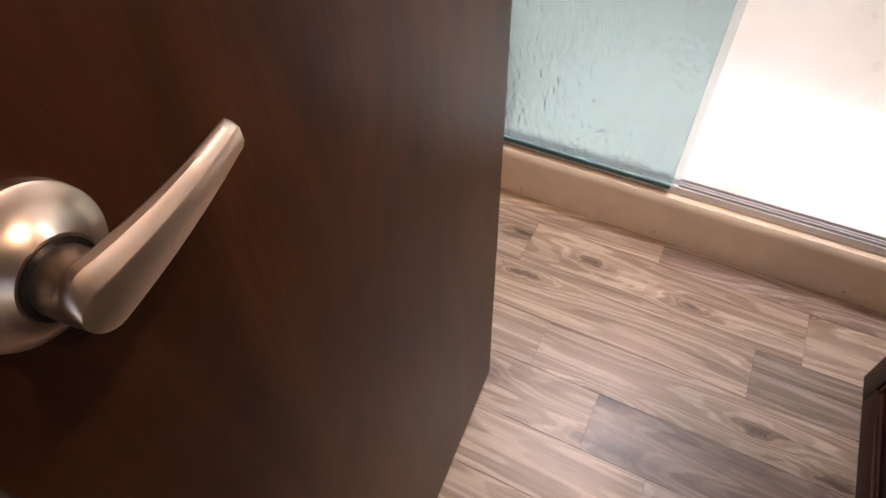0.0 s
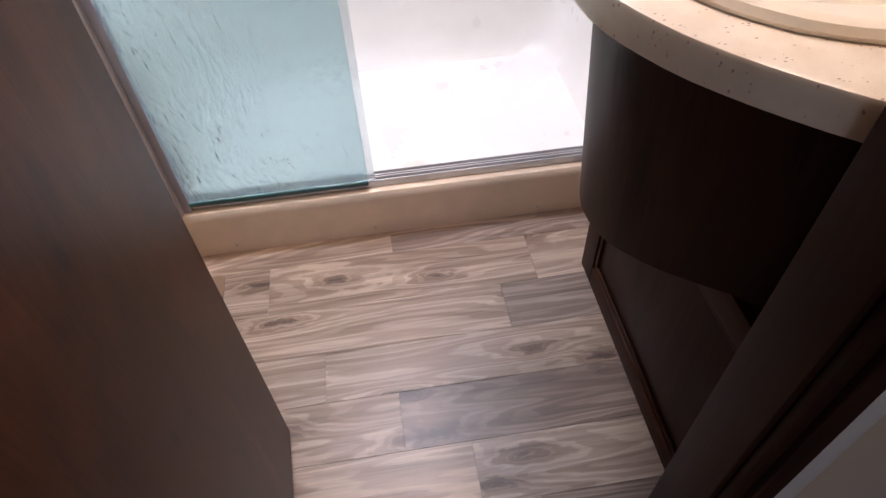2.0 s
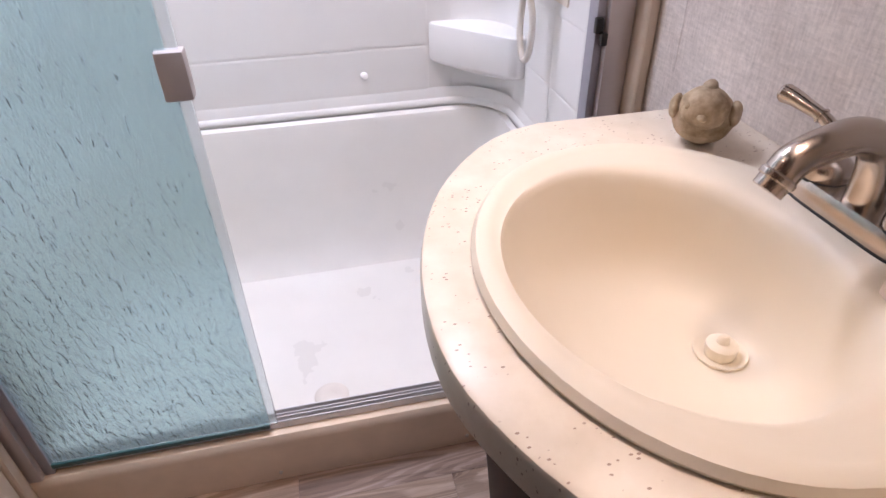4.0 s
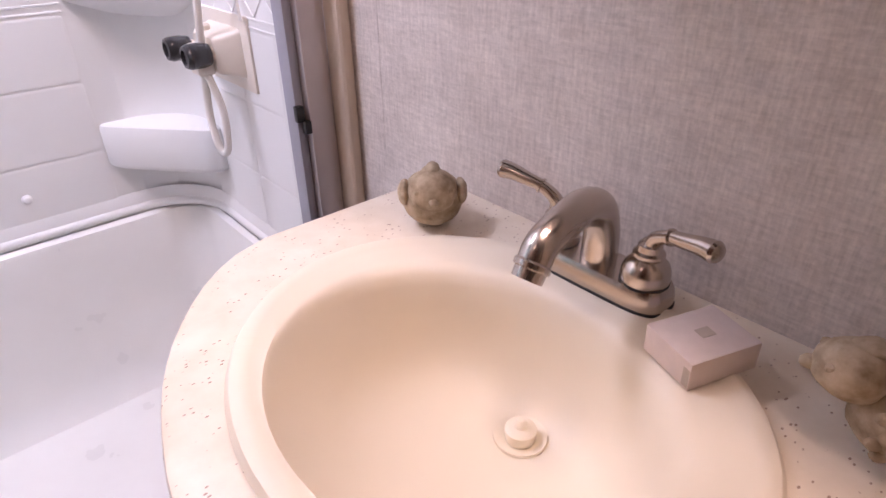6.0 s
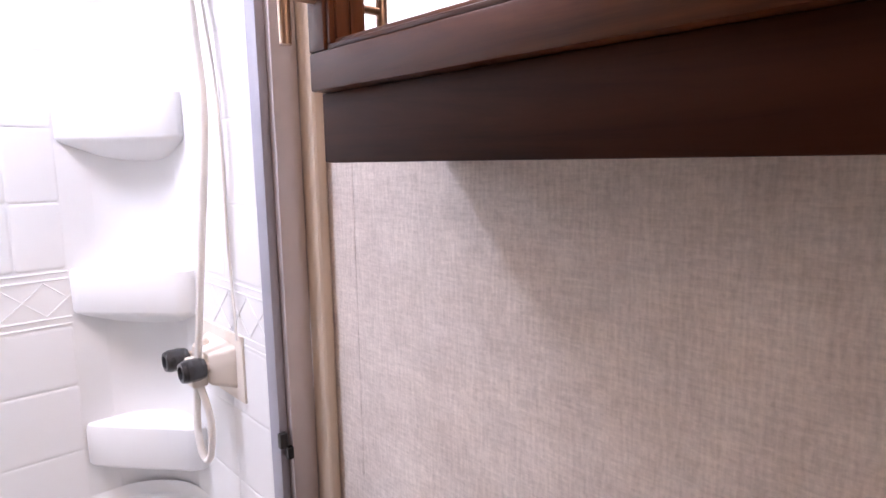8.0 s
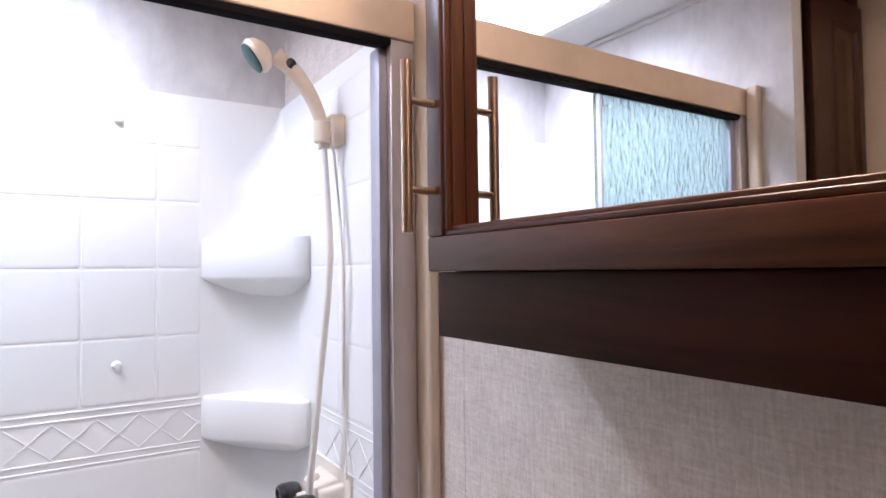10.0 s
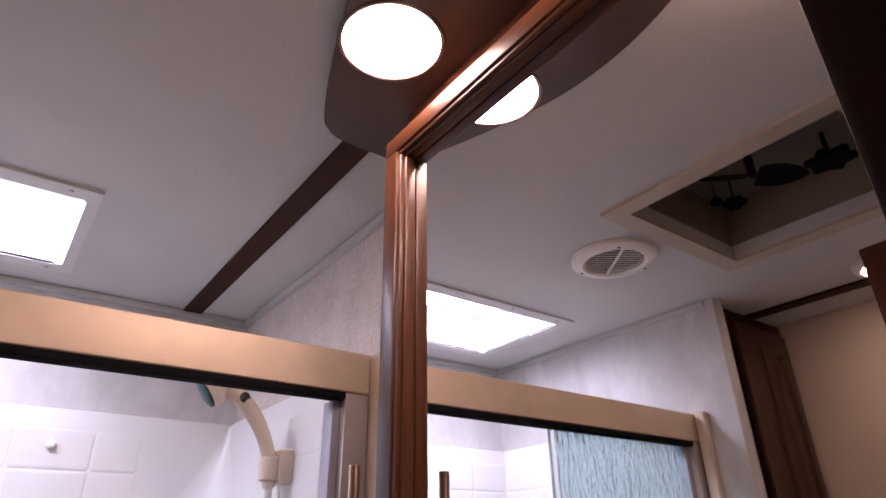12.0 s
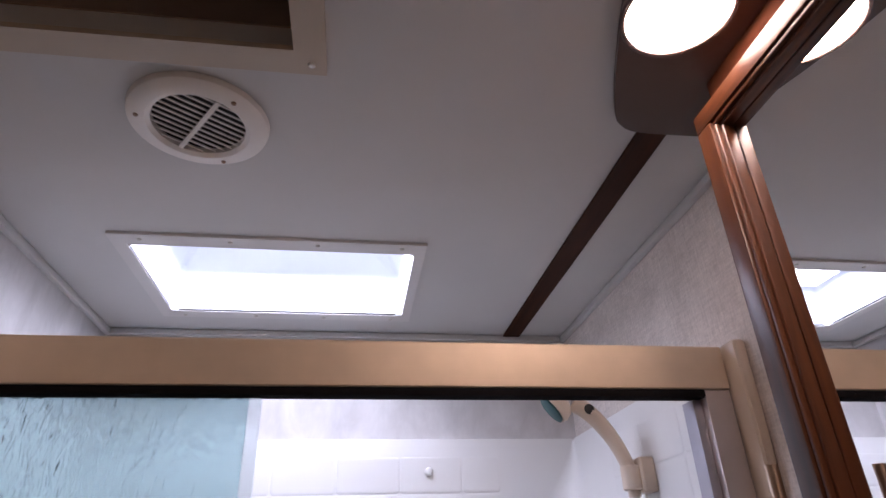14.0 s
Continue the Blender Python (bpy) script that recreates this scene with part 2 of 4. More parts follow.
def make_counter():
    """Warm white laminate with small brown flecks."""
    m = material("fleck_laminate", (0.75, 0.64, 0.54), 0.3)
    v = coords(m, (1.2, 2.0, 1))
    cell = node(m, "TexVoronoi", Scale=115.0, Randomness=1.0)
    wire(m, v, cell.inputs["Vector"])
    pick = noise_fac(m, coords(m), 80, 2)
    fleck = ramp(m, cell.outputs["Distance"], [(0.16, (1, 1, 1)), (0.24, (0, 0, 0))])
    some = ramp(m, pick, [(0.52, (0, 0, 0)), (0.57, (1, 1, 1))])
    mask = mixed(m, 1.0, fleck, some, "MULTIPLY")
    cloud = ramp(m, noise_fac(m, coords(m), 30, 4), [(0.3, (0.75, 0.65, 0.51)), (0.7, (0.85, 0.76, 0.63))])
    wire(m, mixed(m, mask, cloud, (0.40, 0.28, 0.20)), shader(m).inputs["Base Color"])
    return m


def make_rain_glass():
    """Green-tinted rain glass with long fine runs down its face."""
    m = material("rain_glass", (0.54, 0.745, 0.78), 0.27, Transmission_Weight=0.87, IOR=1.5)
    run = noise_fac(m, coords(m, (120, 120, 44)), 1.0, 2, 0.5, 0.3)
    wave = noise_fac(m, coords(m, (34, 34, 12)), 1.0, 2)
    both = m.node_tree.nodes.new("ShaderNodeMath")
    both.operation = "ADD"
    wire(m, run, both.inputs[0])
    wire(m, wave, both.inputs[1])
    bump(m, both.outputs[0], 0.85, 0.0048)
    return m


def make_stone():
    m = material("weathered_stone", (0.4, 0.33, 0.22), 0.85)
    v = coords(m)
    wire(m, ramp(m, noise_fac(m, v, 70, 5), [(0.25, (0.23, 0.165, 0.095)), (0.55, (0.47, 0.37, 0.25)), (0.8, (0.60, 0.49, 0.36))]), shader(m).inputs["Base Color"])
    bump(m, noise_fac(m, v, 220, 4), 0.5, 0.0015)
    return m


wallpaper = make_wallpaper()


def make_pale_board():
    """Pale grey-white wallboard with soft clouds and faint upright wipes."""
    m = material("pale_wallboard", (0.70, 0.68, 0.67), 0.6)
    cloud = noise_fac(m, coords(m, (1, 1, 0.6)), 16, 4, 0.6, 0.4)
    wipe = noise_fac(m, coords(m, (60, 60, 7)), 1.0, 3)
    c = ramp(m, cloud, [(0.3, (0.52, 0.505, 0.50)), (0.7, (0.66, 0.645, 0.64))])
    c = mixed(m, 0.5, c, ramp(m, wipe, [(0.3, (0.92, 0.92, 0.92)), (0.65, (1, 1, 1))]), "MULTIPLY")
    wire(m, c, shader(m).inputs["Base Color"])
    bump(m, wipe, 0.08, 0.0005)
    return m


pale_board = make_pale_board()
plank_print = make_plank("vinyl_plank", [(0.0, (0.78, 0.745, 0.72)), (0.5, (0.93, 0.885, 0.83)), (1.0, (0.85, 0.83, 0.83))])
plank_grey = make_plank("vinyl_plank_grey", [(0.0, (0.52, 0.495, 0.50)), (1.0, (0.64, 0.61, 0.62))])
counter_top = make_counter()
rain_glass = make_rain_glass()
stone = make_stone()

# ---- mesh helpers ----


def mesh_from(bm, name, mat, smooth=True):
    bmesh.ops.recalc_face_normals(bm, faces=bm.faces)
    me = bpy.data.meshes.new(name)
    bm.to_mesh(me)
    bm.free()
    me.materials.append(mat)
    if smooth:
        for p in me.polygons:
            p.use_smooth = True
        me.set_sharp_from_angle(angle=radians(35))
    return me


def part(name, bm, mat, parent=None, label="", smooth=True):
    ob = new(name, mesh_from(bm, name, mat, smooth))
    if parent is not None:
        ob.parent = parent
    if label:
        tagged(ob, label)
    return ob


def thing(name, label, category, at=(0, 0, 0), group=""):
    e = new(name)
    e.location = at
    e.empty_display_size = 0.05
    bpy.context.view_layer.update()
    return tagged(e, label, category, group)


def under(ob):
    """Keep world places for parts built in world coordinates under a thing."""
    for c in ob.children:
        c.matrix_parent_inverse = Matrix.Translation(ob.location).inverted()
    return ob


def structure(name, bm, mat, label, smooth=False):
    return tagged(part(name, bm, mat, smooth=smooth), label, name.split("_")[0], kind="structure")


def box(x0, x1, y0, y1, z0, z1, bevel=0.0, seg=2, bm=None):
    b = bmesh.new()
    bmesh.ops.create_cube(b, size=1)
    bmesh.ops.scale(b, vec=(x1 - x0, y1 - y0, z1 - z0), verts=b.verts)
    bmesh.ops.translate(b, vec=((x0 + x1) / 2, (y0 + y1) / 2, (z0 + z1) / 2), verts=b.verts)
    if bevel:
        bmesh.ops.bevel(b, geom=b.edges[:], offset=bevel, segments=seg, affect="EDGES", profile=0.6)
    if bm is None:
        return b
    return merge(bm, b)


def merge(bm, other):
    me = bpy.data.meshes.new("scratch")
    other.to_mesh(me)
    other.free()
    bm.from_mesh(me)
    bpy.data.meshes.remove(me)
    return bm


def loft(rings, closed=True, caps=True, bm=None):
    """Skin a row of rings with equal counts of points."""
    bm = bm or bmesh.new()
    vs = [[bm.verts.new(p) for p in r] for r in rings]
    n = len(rings[0])
    for a, b in zip(vs, vs[1:]):
        for i in range(n if closed else n - 1):
            j = (i + 1) % n
            bm.faces.new((a[i], a[j], b[j], b[i]))
    if caps:
        bm.faces.new(vs[0][::-1])
        bm.faces.new(vs[-1])
    return bm


def spline(points, n=8):
    """Catmull-Rom through the points."""
    p = [Vector(q) for q in points]
    p = [2 * p[0] - p[1]] + p + [2 * p[-1] - p[-2]]
    out = []
    for i in range(1, len(p) - 2):
        for k in range(n):
            t = k / n
            a, b, c, d = p[i - 1:i + 3]
            out.append(0.5 * ((2 * b) + (c - a) * t + (2 * a - 5 * b + 4 * c - d) * t * t + (3 * b - a - 3 * c + d) * t ** 3))
    return out + [p[-2]]


def tube(points, radius, sides=12, bm=None, flat=1.0):
    """A tube along points; radius: a number or one for each point; flat squashes it."""
    pts = [Vector(q) for q in points]
    rad = radius if isinstance(radius, (list, tuple)) else [radius] * len(pts)
    rings, ref = [], None
    for i, q in enumerate(pts):
        d = (pts[min(i + 1, len(pts) - 1)] - pts[max(i - 1, 0)]).normalized()
        if ref is None:
            ref = d.orthogonal().normalized()
        ref = (ref - d * ref.dot(d)).normalized()
        side = d.cross(ref)
        rings.append([q + rad[i] * (math.cos(a) * ref + flat * math.sin(a) * side) for a in (2 * math.pi * k / sides for k in range(sides))])
    return loft(rings, bm=bm)


def lathe(profile, centre, axis="z", sides=32, bm=None, sx=1.0, sy=1.0, caps=True):
    """Turn (radius, height) pairs about an axis through centre."""
    rings = []
    for r, h in profile:
        ring = []
        for k in range(sides):
            a = 2 * math.pi * k / sides
            u, v = r * math.cos(a) * sx, r * math.sin(a) * sy
            p = {"z": (u, v, h), "x": (h, u, v), "y": (u, h, v)}[axis]
            ring.append(Vector(centre) + Vector(p))
        rings.append(ring)
    return loft(rings, caps=caps, bm=bm)


def prism(outline, z0, z1, bevel=0.0, seg=3):
    """An upright prism on a plan outline."""
    bm = loft([[(x, y, z0) for x, y in outline], [(x, y, z1) for x, y in outline]])
    if bevel:
        edges = [e for e in bm.edges if abs(e.verts[0].co.z - e.verts[1].co.z) < 1e-6]
        bmesh.ops.bevel(bm, geom=edges, offset=bevel, segments=seg, affect="EDGES", profile=0.5)
    return bm


def plate(x0, x1, y0, y1, z0, z1, holes, bm=None):
    """A level slab with rectangular holes (x0, x1, y0, y1) through it."""
    bm = bm or bmesh.new()
    xs = sorted({x0, x1, *[h[0] for h in holes], *[h[1] for h in holes]})
    ys = sorted({y0, y1, *[h[2] for h in holes], *[h[3] for h in holes]})

    def solid(i, j):
        if not (0 <= i < len(xs) - 1 and 0 <= j < len(ys) - 1):
            return False
        cx, cy = (xs[i] + xs[i + 1]) / 2, (ys[j] + ys[j + 1]) / 2
        return not any(h[0] < cx < h[1] and h[2] < cy < h[3] for h in holes)

    for i in range(len(xs) - 1):
        for j in range(len(ys) - 1):
            if not solid(i, j):
                continue
            a, b, c, d = xs[i], xs[i + 1], ys[j], ys[j + 1]
            quads = [((a, c, z0), (a, d, z0), (b, d, z0), (b, c, z0)), ((a, c, z1), (b, c, z1), (b, d, z1), (a, d, z1))]
            if not solid(i - 1, j):
                quads.append(((a, c, z0), (a, c, z1), (a, d, z1), (a, d, z0)))
            if not solid(i + 1, j):
                quads.append(((b, c, z0), (b, d, z0), (b, d, z1), (b, c, z1)))
            if not solid(i, j - 1):
                quads.append(((a, c, z0), (b, c, z0), (b, c, z1), (a, c, z1)))
            if not solid(i, j + 1):
                quads.append(((a, d, z0), (a, d, z1), (b, d, z1), (b, d, z0)))
            for q in quads:
                bm.faces.new([bm.verts.new(p) for p in q])
    bmesh.ops.remove_doubles(bm, verts=bm.verts, dist=1e-5)
    return bm


# ---- setting ----
EAST, WEST, NORTH, CEIL = 0.80, -0.70, 2.275, 2.05
SHOWER_W = -0.352         # inner face of the shower's west wall
CURB = 1.577              # front of the shower curb

floor = structure("floor", box(-1.0, 1.1, -0.9, 2.5, -0.06, -0.003), register_tan, "printed oak plank vinyl floor")
structure("wall_east", box(EAST, EAST + 0.06, 0.7985, 2.40, 0, CEIL), wallpaper, "greige linen-print wallpaper behind the vanity")
structure("wall_north", box(-0.41, EAST, NORTH, NORTH + 0.06, 0, CEIL), pale_board, "pale mottled wallboard above the shower surround")
structure("wall_shower_west", box(SHOWER_W - 0.04, SHOWER_W, 1.478, NORTH, 0, CEIL), pale_board, "pale mottled partition beside the shower")
structure("wall_west", box(WEST - 0.06, WEST, 0.855, 1.95, 0, CEIL), tan_wall, "plain tan wall panel beside the linen cabinet")
structure("wall_closet_back", box(WEST - 0.06, -0.395, 1.95, 2.01, 0, CEIL), tan_wall, "plain tan panel behind the linen cabinet")
structure("wall_south_east", box(0.532, 1.10, 0.735, 0.798, 0, CEIL), tan_wall, "partition beside the bathroom doorway")
structure("wall_south_west", box(-1.0, -0.15, 0.80, 0.855, 0, CEIL), tan_wall, "partition behind the open bathroom door")
structure("wall_lintel", box(-0.15, 0.532, 0.745, 0.79, 1.97, CEIL), tan_wall, "panel above the bathroom doorway")
structure("wall_hall_east", box(1.04, 1.10, -0.9, 0.735, 0, CEIL), tan_wall, "plain hallway wall panel")
structure("wall_hall_west", box(-1.0, -0.94, -0.9, 0.80, 0, CEIL), tan_wall, "plain hallway wall panel")

# unseen end wall; its opening is added for the fill lamp
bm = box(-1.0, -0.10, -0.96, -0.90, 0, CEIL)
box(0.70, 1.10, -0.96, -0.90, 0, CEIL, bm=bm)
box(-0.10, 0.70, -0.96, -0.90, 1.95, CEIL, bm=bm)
structure("wall_hall_south", bm, tan_wall, "plain unseen hallway wall panel with an opening added for fill light")
SKY = (-0.170, 0.358, 1.815, 2.137)
FAN = (-0.190, 0.167, 0.962, 1.321)
structure("ceiling", plate(-1.0, 1.1, -0.96, 2.42, CEIL, CEIL + 0.03, [SKY, FAN]), ceiling_white, "smooth off-white ceiling panel")
for n, x in (("trim_east", 0.653), ("trim_west", -0.557)):
    structure(n, box(x - 0.022, x + 0.022, 0.9, NORTH if x > 0 else 1.505, CEIL - 0.006, CEIL - 0.0005, 0.002), wood_y, "dark brown batten across the ceiling")
bm = box(EAST - 0.014, EAST, 1.32, NORTH, CEIL - 0.016, CEIL - 0.001, 0.004)
box(SHOWER_W, SHOWER_W + 0.014, 1.50, NORTH, CEIL - 0.016, CEIL - 0.001, 0.004, bm=bm)
box(SHOWER_W + 0.014, EAST - 0.014, NORTH - 0.014, NORTH, CEIL - 0.016, CEIL - 0.001, 0.004, bm=bm)
structure("trim_cornice", bm, ceiling_white, "thin off-white cornice strip along the ceiling", True)

# wallpaper seam batten behind the shower jamb, both sides
for n, x0, x1 in (("trim_shower_east", EAST - 0.020, EAST), ("trim_shower_west", SHOWER_W, SHOWER_W + 0.020)):
    structure(n, box(x0, x1, 1.548, 1.588 if x0 > 0 else 1.5765, 0.0, 1.788, 0.008, 3), cream, "cream plastic batten beside the shower frame", True)
structure("trim_shower_base", box(SHOWER_W, SHOWER_W + 0.012, 1.479, 1.5475, 0.0055, 0.52, 0.004, 2), cream, "cream plastic base strip beside the shower curb", True)
structure("trim_seam", box(EAST - 0.0006, EAST, 1.488, 1.5005, 0.86, 1.95, 0.0003), wallpaper, "wallpaper-covered seam strip on the wall")

# doorway lining and casing, east side
bm = box(0.479, 0.5315, 0.728, 0.800, 0, 1.97, 0.004)
structure("door_jamb_east", bm, wood_z_shaded, "dark brown wooden door jamb", True)
bm = bmesh.new()
for x0, x1, y0 in ((0.487, 0.507, 0.715), (0.507, 0.532, 0.707), (0.532, 0.549, 0.713)):
    box(x0, x1, y0, 0.7345 if x0 > 0.52 else 0.7275, 0, 1.99, 0.004, 3, bm=bm)
structure("trim_casing", bm, wood_z_shaded, "dark moulded wooden door casing", True)
structure("trim_hall", box(0.557, 0.597, 0.722, 0.7345, 0, 1.99, 0.003), white_plastic, "white strip beside the door casing", True)
structure("door_jamb_west", box(-0.15, -0.125, 0.78, 0.86, 0, 1.97, 0.003), wood_z_shaded, "dark brown wooden door jamb", True)

# ---- door ----
HINGE, TURN = (-0.086, 1.072), math.atan2(0.073, 0.997)


def door_leaf():
    """A flat laminate door with a lever handle; local x runs from the hinge to the free edge, y out of the shown face."""
    m = Matrix.Translation((*HINGE, 0)) @ Matrix.Rotation(TURN - math.pi / 2, 4, "Z")
    d = tagged(part("door_1", box(0, 0.567, -0.035, 0, 0.02, 1.94, 0.003), door_wood), "open dark brown laminate door with a lever handle", "door", kind="structure")
    at = (0.514, 0, 0.967)
    lever = part("lever_handle", lathe([(0.0, 0), (0.0278, 0), (0.0282, 0.0012), (0.0280, 0.0050), (0.0272, 0.0060), (0.0232, 0.0075), (0.0192, 0.0105), (0.0164, 0.0140), (0.0150, 0.0165), (0.0142, 0.0165), (0.0, 0.0150)], at, "y", 64), lever_metal, d, "brushed nickel lever handle on a round rose")
    # solid black ring stands in for shade in the gap round the shank
    part("gap_shade_ring", lathe([(0.0, 0.0152), (0.0139, 0.0152), (0.0139, 0.0174), (0.0, 0.0174)], at, "y", 40), black, lever, "black ring painted for the shade in the gap round the shank")
    part("collar", lathe([(0.0, 0.0170), (0.0114, 0.0170), (0.0117, 0.0178), (0.0117, 0.0300), (0, 0.0300)], at, "y", 40), lever_metal, lever, "round shank of the lever")
    r, rings = 0.0118, []
    steps = [(0.514 + r * math.sin(radians(q)), r * math.cos(radians(q)) + 0.0004) for q in (88, 76, 62, 46, 30, 15)]
    steps += [(0.514 - 0.0765 * k / 14, r - (r - 0.0062) * (k / 14) ** 0.85) for k in range(15)] + [(0.4362, 0.0047)]
    for x, w in steps:
        f = max(0, (0.514 - x) / 0.08)
        y, z, b = 0.0328 - 0.0080 * f ** 1.4, 0.9692 - 0.0015 * math.sin(math.pi * f) - 0.001 * f, 0.0052 - 0.0020 * f
        rings.append([(x, y + b * u, z + w * v) for u, v in ((-1, -0.80), (-0.6, -0.97), (0.6, -1.0), (0.92, -0.96), (1, -0.86), (1, 0.42), (0.93, 0.52), (0.1, 0.93), (-0.5, 0.98), (-1, 0.82))])
    part("lever", loft(rings), lever_metal, lever, "flat tapering lever blade with a bevelled top")
    d.matrix_basis = m
    return d


door_leaf()

# ---- shower ----


def rounded_rect(x0, x1, y0, y1, r, n=5):
    out = []
    for cx, cy, a0 in ((x1 - r, y1 - r, 0), (x0 + r, y1 - r, 90), (x0 + r, y0 + r, 180), (x1 - r, y0 + r, 270)):
        out += [(cx + r * math.cos(radians(a0 + 90 * k / n)), cy + r * math.sin(radians(a0 + 90 * k / n))) for k in range(n + 1)]
    return out


def pan_ring(x0, x1, y0, y1, r):
    """A rounded rectangle with one more point on each long side, near its front."""
    p = rounded_rect(x0, x1, y0, y1, r)
    y = max(CURB + 0.135, y0 + r + 0.01)
    return p[:12] + [(x0, y)] + p[12:] + [(x1, y)]


def shower_pan():
    t = thing("shower_pan", "deep white acrylic shower pan behind the curb", "shower pan", (0.22, 1.92, 0))
    rings = [[(x, y, z) for x, y in pan_ring(SHOWER_W + 0.005 + i, 0.785 - i, CURB + 0.065 + i * 0.3, NORTH - 0.012 - i, max(r, 0.01))]
             for i, r, z in ((0.0, 0.02, 0.50), (0.002, 0.03, 0.522), (0.008, 0.045, 0.529), (0.020, 0.06, 0.522), (0.024, 0.07, 0.50), (0.03, 0.09, 0.30), (0.036, 0.10, 0.17),
                             (0.048, 0.11, 0.115), (0.075, 0.12, 0.085), (0.18, 0.12, 0.075))]
    bm = loft(rings, caps=False)
    bm.faces.new([bm.verts.new(p) for p in [(x, y, 0.075) for x, y in pan_ring(SHOWER_W + 0.005 + 0.18, 0.785 - 0.18, CURB + 0.065 + 0.054, NORTH - 0.012 - 0.18, 0.12)]])
    bmesh.ops.remove_doubles(bm, verts=bm.verts, dist=1e-5)
    for v in bm.verts:
        # the front wall of the pan is only as high as the curb
        if v.co.y < CURB + 0.132 and v.co.z > 0.135:
            v.co.z = 0.135
    part("basin", bm, pan_gel, t)
    part("drain", lathe([(0, 0.0765), (0.036, 0.0765), (0.040, 0.079), (0.036, 0.082), (0.022, 0.0825), (0.012, 0.080), (0, 0.080)], (0.240, 1.715, 0), sides=28), white_plastic, t, "round pale drain in the pan")
    return under(t)


shower_pan()


def shower_door():
    t = thing("shower_enclosure", "champagne aluminium sliding shower frame with one rain-glass panel", "shower door", (0.18, CURB, 0))
    x0, x1 = SHOWER_W + 0.004, EAST - 0.022
    bm = bmesh.new()
    prof = [(0, 0.0), (0, 0.112), (0.003, 0.124), (0.010, 0.131), (0.020, 0.132), (0.062, 0.132), (0.062, 0.0)]
    loft([[(x, CURB + y, z) for y, z in prof] for x in (x0 + 0.002, x1 - 0.002)], bm=bm)
    part("curb", bm, champagne, t, "wide champagne aluminium curb face")
    for k, y in enumerate((0.026, 0.036, 0.046, 0.056)):
        part("track_rib", box(x0 + 0.03, x1 - 0.03, CURB + y, CURB + y + 0.0035, 0.1322, 0.152 + 0.002 * (k % 2), 0.001, 1), track_metal, t, "grey aluminium rib of the bottom track")
    bm = box(x0, x1, CURB, CURB + 0.052, 1.722, 1.785, 0.004, 3)
    part("header", bm, champagne, t, "champagne aluminium header rail")
    part("header_channel", box(x0 + 0.034, x1 - 0.040, CURB + 0.0015, CURB + 0.0265, 1.711, 1.7215, 0.001), matte_black, t, "black underside channel")
    for a, b, c, d in ((x0, x0 + 0.034, x0 + 0.034, x0 + 0.052), (x1 - 0.040, x1, x1 - 0.054, x1 - 0.040)):
        j = part("jamb", box(a, b, CURB + 0.003, CURB + 0.050, 0.1325, 1.7215, 0.003), jamb_metal, t, "aluminium side jamb")
        part("channel", box(c, d, CURB + 0.016, CURB + 0.046, 0.1325, 1.7105, 0.002), channel_metal, j, "dark grey guide channel")
    bump_y = CURB + 0.012
    bm = box(x1 - 0.058, x1 - 0.046, bump_y - 0.006, bump_y + 0.004, 0.892, 0.915, 0.002)
    box(x1 - 0.050, x1 - 0.040, bump_y - 0.012, bump_y - 0.002, 0.875, 0.894, 0.002, bm=bm)
    part("bumper", bm, black, t, "small black rubber door bumper")
    for x in (-0.223, 0.115, 0.526):
        part("screw", lathe([(0.0, -0.004), (0.0035, -0.003), (0.0045, 0.0), (0.0, 0.001)], (x, CURB, 0.024), "y", 10), steel, t)
    # the panel that shows
    panel = part("glass_panel", box(-0.312, 0.1152, CURB + 0.020, CURB + 0.026, 0.158, 1.7105, 0.001, 1), rain_glass, t, "green rain-glass sliding panel")
    panel.visible_shadow = False
    part("edge_seal", box(0.1155, 0.131, CURB + 0.0175, CURB + 0.0290, 0.158, 1.7105, 0.003, 3), clear_seal, panel, "clear pale edge strip of the glass").visible_shadow = False
    part("bottom_guide", box(-0.300, 0.115, CURB + 0.017, CURB + 0.0255, 0.146, 0.1575, 0.002), edge_teal, panel, "dark teal bottom edge of the glass")
    part("side_gasket", box(-0.3185, -0.3122, CURB + 0.019, CURB + 0.027, 0.158, 1.7105, 0.001, 1), edge_teal, panel, "dark teal side edge of the glass")
    part("clip", box(0.100, 0.138, CURB + 0.008, CURB + 0.036, 0.848, 0.915, 0.003), jamb_metal, panel, "metal towel-bar clip on the glass edge")
    return under(t)


shower_door()
JOINT_X = [-0.340, -0.218, -0.073, 0.072, 0.216, 0.361, 0.506, 0.598]
JOINT_Z = [1.663, 1.537, 1.387, 1.237, 1.097]
LOW_Z = [0.974, 0.841, 0.693, 0.560]


